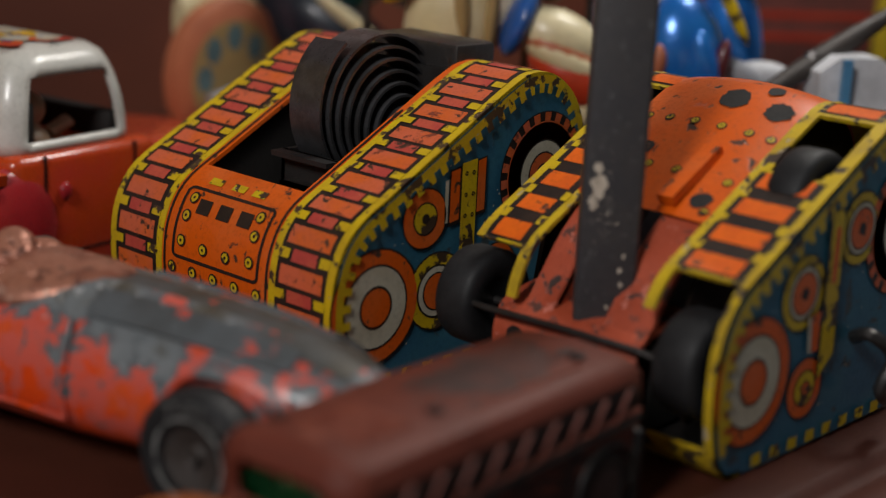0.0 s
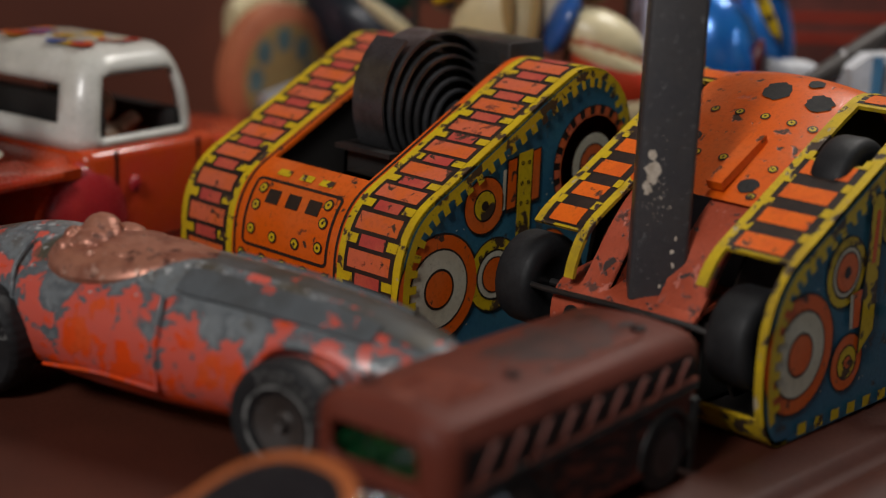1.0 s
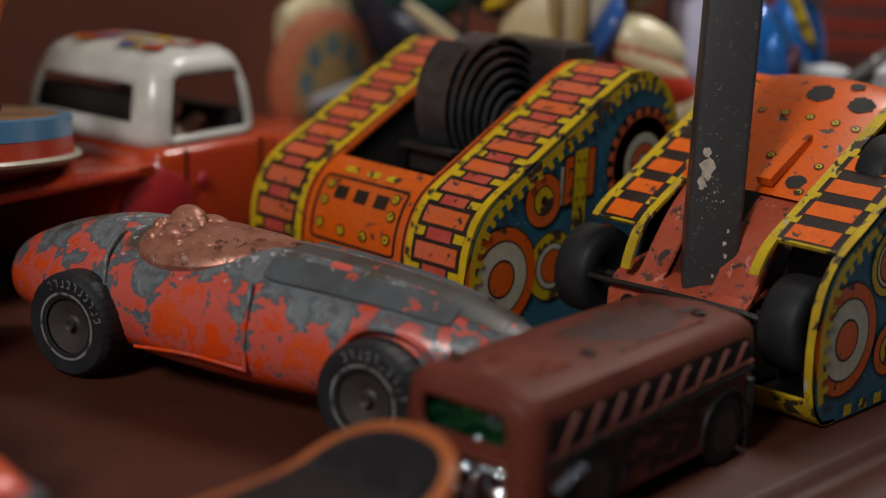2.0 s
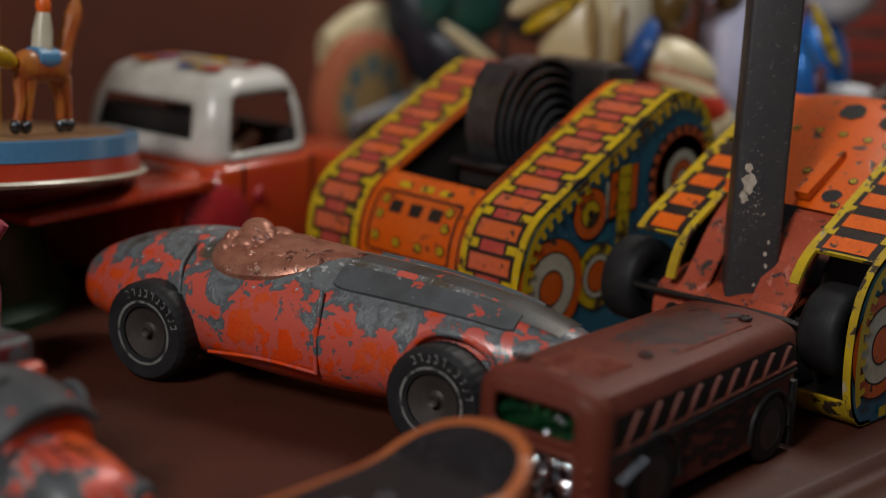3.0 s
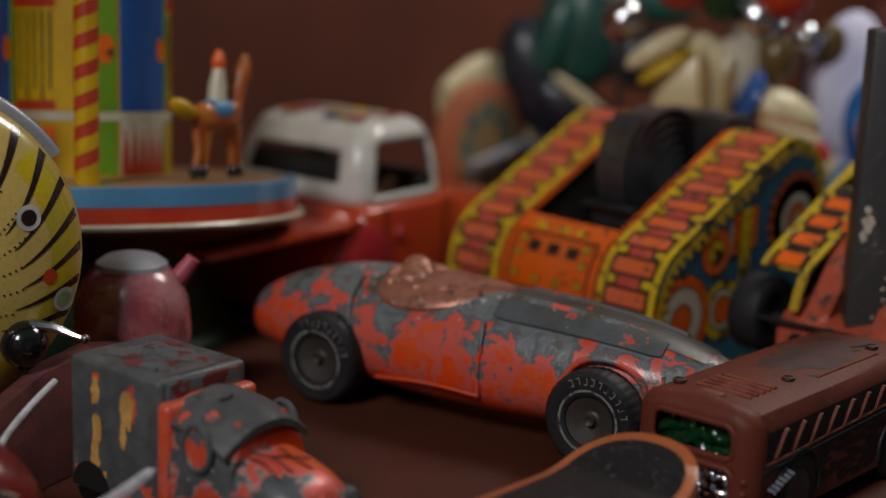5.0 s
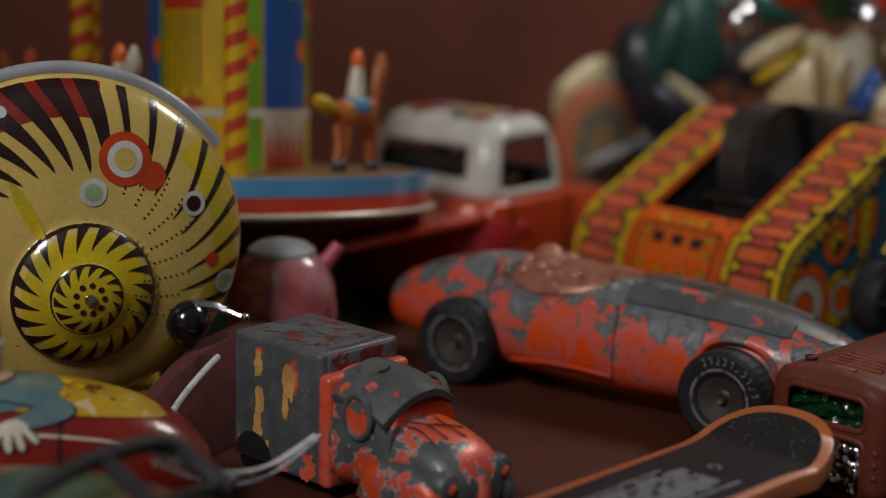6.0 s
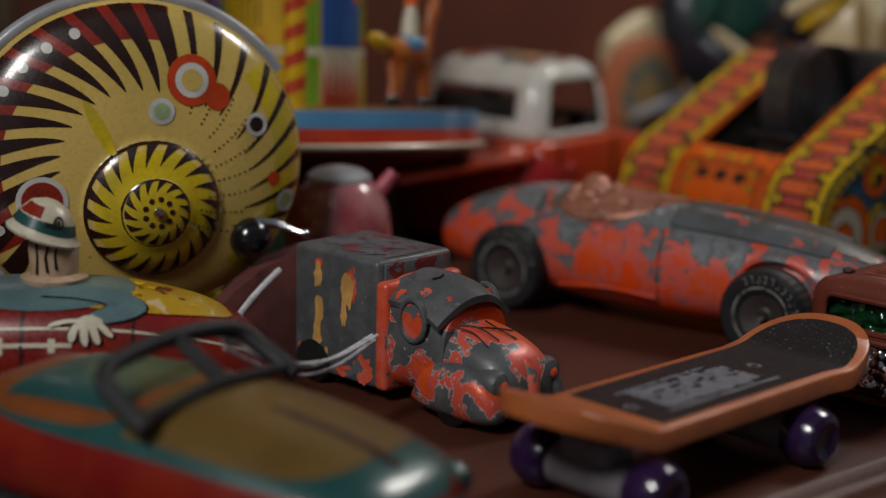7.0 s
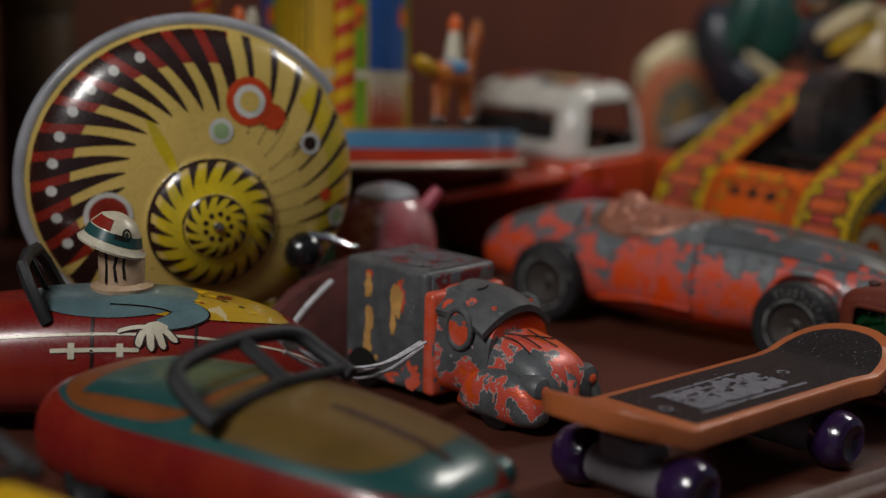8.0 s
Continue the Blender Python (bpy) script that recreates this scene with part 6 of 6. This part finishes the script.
g.ell((2, 3, 19), (13, 5, 17), None, 20, 12)
part("fender", g, crimson, wc, "rounded crimson fender")
g = G()
g.ell((72, 3, 16), (20, 6, 18), None, 20, 12)
part("fender", g, crimson, wc, "rounded crimson fender")
g = G()
g.extr([(8.65, 9.6), (36.85, 9.6), (36.85, 38), (36.15, 38), (36.15, 10.3), (9.35, 10.3), (9.35, 38), (8.65, 38)], at(0, 0.4, 0) @ RX, 0.6)
part("door_joint", g, shell_k, wc, "dark joint round the door")
# two near-black blocks added so the cab looks shaded through its windows
part("seat", G().box(4, 12, 6, 52, 36, 52, 2), dark_m, wc, "near-black seat block added to darken the cab inside")
part("dashboard", G().box(33, 38, 5, 52, 36, 46, 1.5), dark_m, wc, "near-black front block added to darken the cab inside")
part("door_handle", G().ell((14.5, -0.5, 27.5), (1.7, 1.0, 2.6), None, 12, 8), crimson, wc, "round door boss")
# white cab, built as posts and rails so that its windows are open
g = G()
ROOF = 66.0
def cab_ring(k, s):
    """Outer line of the cab at height share k, grown by s."""
    i = 1.5 + 5.5 * k * k
    x0, x1, v0, v1 = -1 + i * 1.3 - s, 41 - i * 0.9 + s, 0.6 + i - s, 57.4 - i + s
    r = 7.0
    out = []
    for cx, cy, a0 in ((x1 - r, v0 + r, -90), (x1 - r, v1 - r, 0), (x0 + r, v1 - r, 90), (x0 + r, v0 + r, 180)):
        out += [(cx + r * math.cos(radians(a0 + q)), cy + r * math.sin(radians(a0 + q))) for q in span(0, 90, 6)]
    return out
def ringz(k, z, s=0.0):
    return [(x, y, z) for x, y in cab_ring(k, s)]
n = len(cab_ring(0, 0))
# rows of the wall; window cells are left out
zs = [38.0, 41.4, 45.0, 49.5, 53.0, 56.0, 58.6, 61.0, 63.4, 65.2, 66.0]
ks = [0, 0.08, 0.2, 0.35, 0.47, 0.58, 0.68, 0.78, 0.9, 1.1, 1.6]
outer_r = [ringz(k, z) for k, z in zip(ks, zs)]
dense = []
for r in outer_r:
    q = []
    for i in range(n):
        a, b = Vector(r[i]), Vector(r[(i + 1) % n])
        m_ = max(1, int((Vector(outer_r[0][(i + 1) % n]) - Vector(outer_r[0][i])).length / 2.6))
        q += [a.lerp(b, t / m_) for t in range(m_)]
    dense.append(q)
faces, verts = [], [tuple(p) for r in dense for p in r]
N = len(dense[0])
def open_cell(p, z):
    if not 41.2 < z < 58.8:
        return False
    x, y = p[0], p[1]
    if y < 5 and 6.8 < x < 33.8:
        return True
    if x < 4 and 11 < y < 48 and 45.5 < z < 55:
        return True
    if y > 53 and 6.8 < x < 33.8:
        return True
    if x > 36 and 10 < y < 48:
        return True
    return False
for a in range(len(dense) - 1):
    for i in range(N):
        j = (i + 1) % N
        c = (dense[a][i] + dense[a][j] + dense[a + 1][i] + dense[a + 1][j]) / 4
        base = (dense[0][i] + dense[0][j]) / 2
        if not open_cell(base, c.z):
            faces.append((a * N + i, a * N + j, (a + 1) * N + j, (a + 1) * N + i))
faces.append(tuple((len(dense) - 1) * N + i for i in range(N)))
g.add(verts, faces)
cab = part("cab", g, white_m, wc, "white tin cab with open windows", 50)
sol = cab.modifiers.new("thickness", "SOLIDIFY")
sol.thickness, sol.offset = 0.0014, -1
g = G()
rng = random.Random(15)
for k in range(34):
    g.m = k % 5
    x, y = rng.uniform(11, 27), rng.uniform(15, 43)
    patch_pts = [(x + rng.uniform(1.5, 4.5) * math.cos(a), y + rng.uniform(1.5, 5) * math.sin(a)) for a in span(0, math.tau * 7 / 8, 7)]
    g.add([(a, b, 66.15 + 0.01 * k) for a, b in patch_pts], [tuple(range(8))])
part("roof_print", g, [c_red, c_blue, c_yellow, w1, o3], cab, "worn coloured picture printed on the roof")
g = G()
g.ell((18, 17, 47), (4.6, 4.2, 5.2)); g.ell((17, 18, 38), (6, 8, 6)); g.tube([(22, 14, 40), (28, 14, 43)], 2, 8)
part("driver_figure", g, skin_m, wc, "tan seated driver figure")
for x in (4, 74):
    for y in (1, 57):
        wheel(wc, "wheel", (x, y, 9), 9, 6)

# ---- motorcycle toy behind the tanks ----
mc = thing("toy_motorcycle", "cream tin motorcycle with printed orange wheel", "toy motorcycle", pose(0.188, 0.204, 0, 0, 0, 4) @ Matrix.Diagonal((1.05, 1.05, 1.05, 1)))
HZ = 36.0
g = G()
g.lathe([(23, -3.5), (24.5, -2.5), (24.5, 2.5), (23, 3.5), (0.5, 3.6), (0.5, -3.6)], 48, at(0, 0, HZ) @ RX)
w = part("wheel", g, wheel_or, mc, "faded orange printed wheel")
fn = lambda h: (lambda a, b: (a, -3.7 - h, HZ + b))
g = G()
g.m = 0; g.ring(fn(0), 0, 0, 0, 18, 40)
g.m = 1
for k in range(8):
    a = math.tau * k / 8
    g.ring(fn(0.1), 12.5 * math.cos(a), 12.5 * math.sin(a), 0, 3.4, 14, 1.25)
g.m = 0; g.ring(fn(0.2), 0, 0, 0, 4, 20)
part("printed_spokes", g, [wheel_cr, coat_blue], w, "tan disc with dark blue lozenges")
g = G()
g.loft(loft_rows([(-12, 3, HZ + 10, HZ + 24), (4, 5, HZ - 10, HZ + 32), (20, 6, HZ - 24, HZ + 32), (34, 6, HZ - 36, HZ + 16), (42, 4, HZ - 40, HZ - 6)], 4, sq=2.6))
g.v = [(x, y + 9.5, z) for x, y, z in g.v]
part("mudguard", g, cream_m, mc, "cream tin mudguard")
g = G()
g.loft(loft_rows([(34, 5, 4, 26), (60, 8, 4, 36), (84, 7, 6, 40), (110, 5, 10, 34)], 3, sq=2.8))
part("frame", g, cream_m, mc, "cream tin frame and engine")
g = G()
g.tube([(-14, -8, 30), (16, -9, 36), (40, -9, 34)], 2.2, 8)
part("exhaust", g, rim_m, mc, "pale exhaust pipe")
part("stand", G().box(-3, 3, -5, 5, 0, HZ - 22, 1), dark_m, mc, "small dark stand")


def figure(name, label, category, m, blobs):
    """A doll-like toy as one plain shape of several colours."""
    g, mats = G(), []
    for c, r, tilt, mt in blobs:
        if mt not in mats:
            mats.append(mt)
        g.m = mats.index(mt)
        g.ell(c, r, Euler([radians(a) for a in tilt]).to_matrix().to_4x4(), 20, 14)
    ob = part(name, g, mats)
    ob.matrix_world = m
    return tagged(ob, label, category)


figure("rider_doll", "tin doll in a green jacket and navy trousers", "doll", pose(0.226, 0.190, 0, 0, 0, -45),
       [((-14, 0, 64), (15, 12, 26), (0, -20, 0), navy_m), ((4, 0, 84), (20, 14, 26), (0, 14, 0), bottle_m), ((-8, -8, 82), (8, 8, 20), (0, 18, 0), bottle_m), ((26, -6, 96), (22, 7, 8), (0, 8, 0), bottle_m), ((2, -8, 52), (22, 9, 10), (0, 32, 0), navy_m), ((4, -17, 58), (16, 1.6, 2.4), (0, 36, 0), cream_m), ((20, 0, 122), (13, 13, 14), (0, 0, 0), skin_m), ((-10, -2, 20), (12, 10, 21), (0, 0, 0), navy_m), ((26, -6, 74), (16, 9, 13), (0, 20, 0), navy_m)])
figure("cream_doll", "cream tin doll with blue collar and red bands", "doll", pose(0.197, 0.084, 0, 0, 0, -45),
       [((-18, 6, 68), (14, 12, 24), (0, 8, 0), cream_m), ((-4, 8, 76), (12, 11, 16), (0, 24, 0), w1), ((-16, -6, 76), (2.2, 2, 12), (0, -6, 0), wheel_cr), ((-7, -3.4, 72), (1.8, 2, 13), (0, 4, 0), wheel_cr), ((-32, 0, 86), (13, 5, 4.5), (0, -32, 0), cream_m), ((-28, 0, 80), (12, 5, 3), (0, -32, 0), y1), ((1, -2, 70), (4.2, 10.5, 11), (0, 20, 0), c_blue), ((13, -2, 65), (14.5, 9.5, 8.4), (0, 24, 0), cream_m), ((14, -2.6, 61.6), (14.6, 9.6, 6), (0, 27, 0), wheel_or), ((15, -3, 59.6), (14.6, 9.8, 6), (0, 28, 0), cream_m), ((18, -3, 54), (16, 10, 7.5), (0, 30, 0), c_red), ((25, -3, 47), (9, 8, 8), (0, 40, 0), cream_m), ((32, -3, 41), (7, 6, 6), (0, 30, 0), sky_blue), ((-14, 4, 24), (14, 11, 25), (0, 0, 0), cream_m), ((25, -3, 21), (9, 8, 21.5), (0, 0, 0), navy_m), ((10, 2, 84), (7, 7, 9), (0, 0, 0), ochre_m), ((-10, 6, 112), (9, 9, 17), (0, 0, 0), dk_green), ((-24, 6, 108), (10, 8, 9), (0, 0, 0), c_red), ((12, 6, 106), (10, 8, 9), (0, 0, 0), c_red)])
figure("lilac_doll", "doll in pale lilac cloth with a white round head", "doll", pose(0.250, 0.078, 0, 0, 0, -45),
       [((0, 0, 70), (15, 12, 30), (0, 8, 0), lilac_m), ((-8, -8, 88), (6, 5, 8), (0, 0, 0), ochre_m), ((6, -10, 74), (5, 4, 16), (0, 10, 0), lilac_m), ((30, -8, 92), (13, 12, 14), (0, 0, 0), paper_w), ((28, 0, 60), (10, 9, 24), (0, -6, 0), foil_blue), ((0, 0, 24), (16, 13, 24.5), (0, 0, 0), lilac_m)])
figure("blue_doll", "doll in shiny blue dress with maroon mittens", "doll", pose(0.238, 0.052, 0, 0, 0, -45),
       [((-2, 0, 60), (13, 11, 19), (0, -8, 0), foil_blue), ((-3, 0, 40), (12, 11, 13), (0, 0, 0), foil_blue), ((4, -9, 58), (4, 4, 12), (0, -14, 0), foil_blue), ((11, -2, 76), (2, 3, 13), (0, -28, 0), y1), ((8, -8, 58), (2.6, 3, 9), (0, 12, 0), maroon), ((17, -6, 46), (10, 7, 5.5), (0, 8, 0), maroon), ((16, -3, 56), (9, 3, 3.6), (0, 30, 0), rim_m), ((22, 0, 56), (9, 4, 4), (0, 0, 0), paper_w), ((-10, -9, 60), (2.6, 3, 5), (0, 0, 0), wheel_or), ((-3, 0, 18), (12, 11, 18.5), (0, 0, 0), navy_m)])

# silver caps, lever, boxes and cards far back
for x, y, z, r in ((0.1760, 0.1240, 0.0940, 8.0), (0.2090, 0.0900, 0.0965, 10.5), (0.2260, 0.0800, 0.0900, 6)):
    b = thing("silver_bauble", "mirror-bright silver bauble on a stem", "bauble", pose(x, y, 0), "silver baubles")
    part("ball", G().ell((0, 0, z * 1000), (r, r, r), None, 20, 14), chrome_m, b)
    part("stem", G().tube([(0, 0, 0.2), (0, 0, z * 1000 - r + 0.5)], 1.2, 8), steel_m, b)
shoe = thing("toy_shoe", "white toy shoe with blue line and black toe", "toy shoe", pose(0.252, 0.004, 0.0, 0, 0, -35))
g = G()
g.loft([[(x, y, z) for y, z in ((-9, 0.3), (-10, h * 0.5), (-6, h), (6, h), (10, h * 0.5), (9, 0.3))] for x, h in ((-14, 62), (-8, 66), (4, 66), (10, 62))])
part("upper", g, paper_w, shoe, "white upper")
g = G()
g.box(-9, -6.5, -10.6, -8.8, 34, 66)
part("blue_line", g, sky_blue, shoe, "light blue line")
part("toe", G().loft(loft_rows([(8, 10, 0.3, 64), (16, 11, 0.3, 68), (30, 11, 0.3, 64), (42, 9, 0.3, 40)], 3, sq=2.6)), gloss_black, shoe, "gloss black toe")
lev = thing("metal_lever", "dull grey metal lever with ribbed end", "lever", pose(0.246, 0.012, 0.0))
g = G()
g.tube([(-16, 6, 56), (4, 0, 66), (26, -8, 78)], [2.6, 3.6, 2.0], 10)
g.tube([(-16, 6, 0.3), (-16, 6, 57)], 1.4, 8)
part("arm", g, hub_m, lev)
part("rib", G().tube([(-4, 2, 60), (-2, 1.6, 66)], 2.6, 8), steel_m, lev)
bx = thing("card_box", "brown card box with red printed lines", "box", pose(0.365, 0.100, 0, 0, 0, -40))
part("carton", G().box(-32, 32, -10, 10, 0, 96, 0.8), box_red, bx)
for z in (52, 60, 70, 82):
    part("printed_line", G().box(-30, 30, -10.2, -9.9, z, z + 2.2), c_red, bx, "red printed line")
yb = thing("yellow_box", "plain bright yellow card box", "box", pose(0.408, 0.068, 0, 0, 0, -42))
part("carton", G().box(-26, 34, -12, 12, 0, 120, 0.8), yellow_card, yb)
part("flap", G().box(-26, 34, -12.8, -12.1, 96, 118, 0.2), yellow_card, yb)
gd = thing("gold_tin", "gold tin coloured dark for the shade it stands in", "tin", pose(-0.072, 0.285, 0))
part("can", G().lathe([(0.5, 0.2), (14, 0.2), (14, 84), (13, 86), (0.5, 86)], 28), gold_dark, gd)
part("lid", G().lathe([(14.6, 84), (14.6, 92), (13, 94), (0.5, 94.4)], 28), gold_dark, gd)
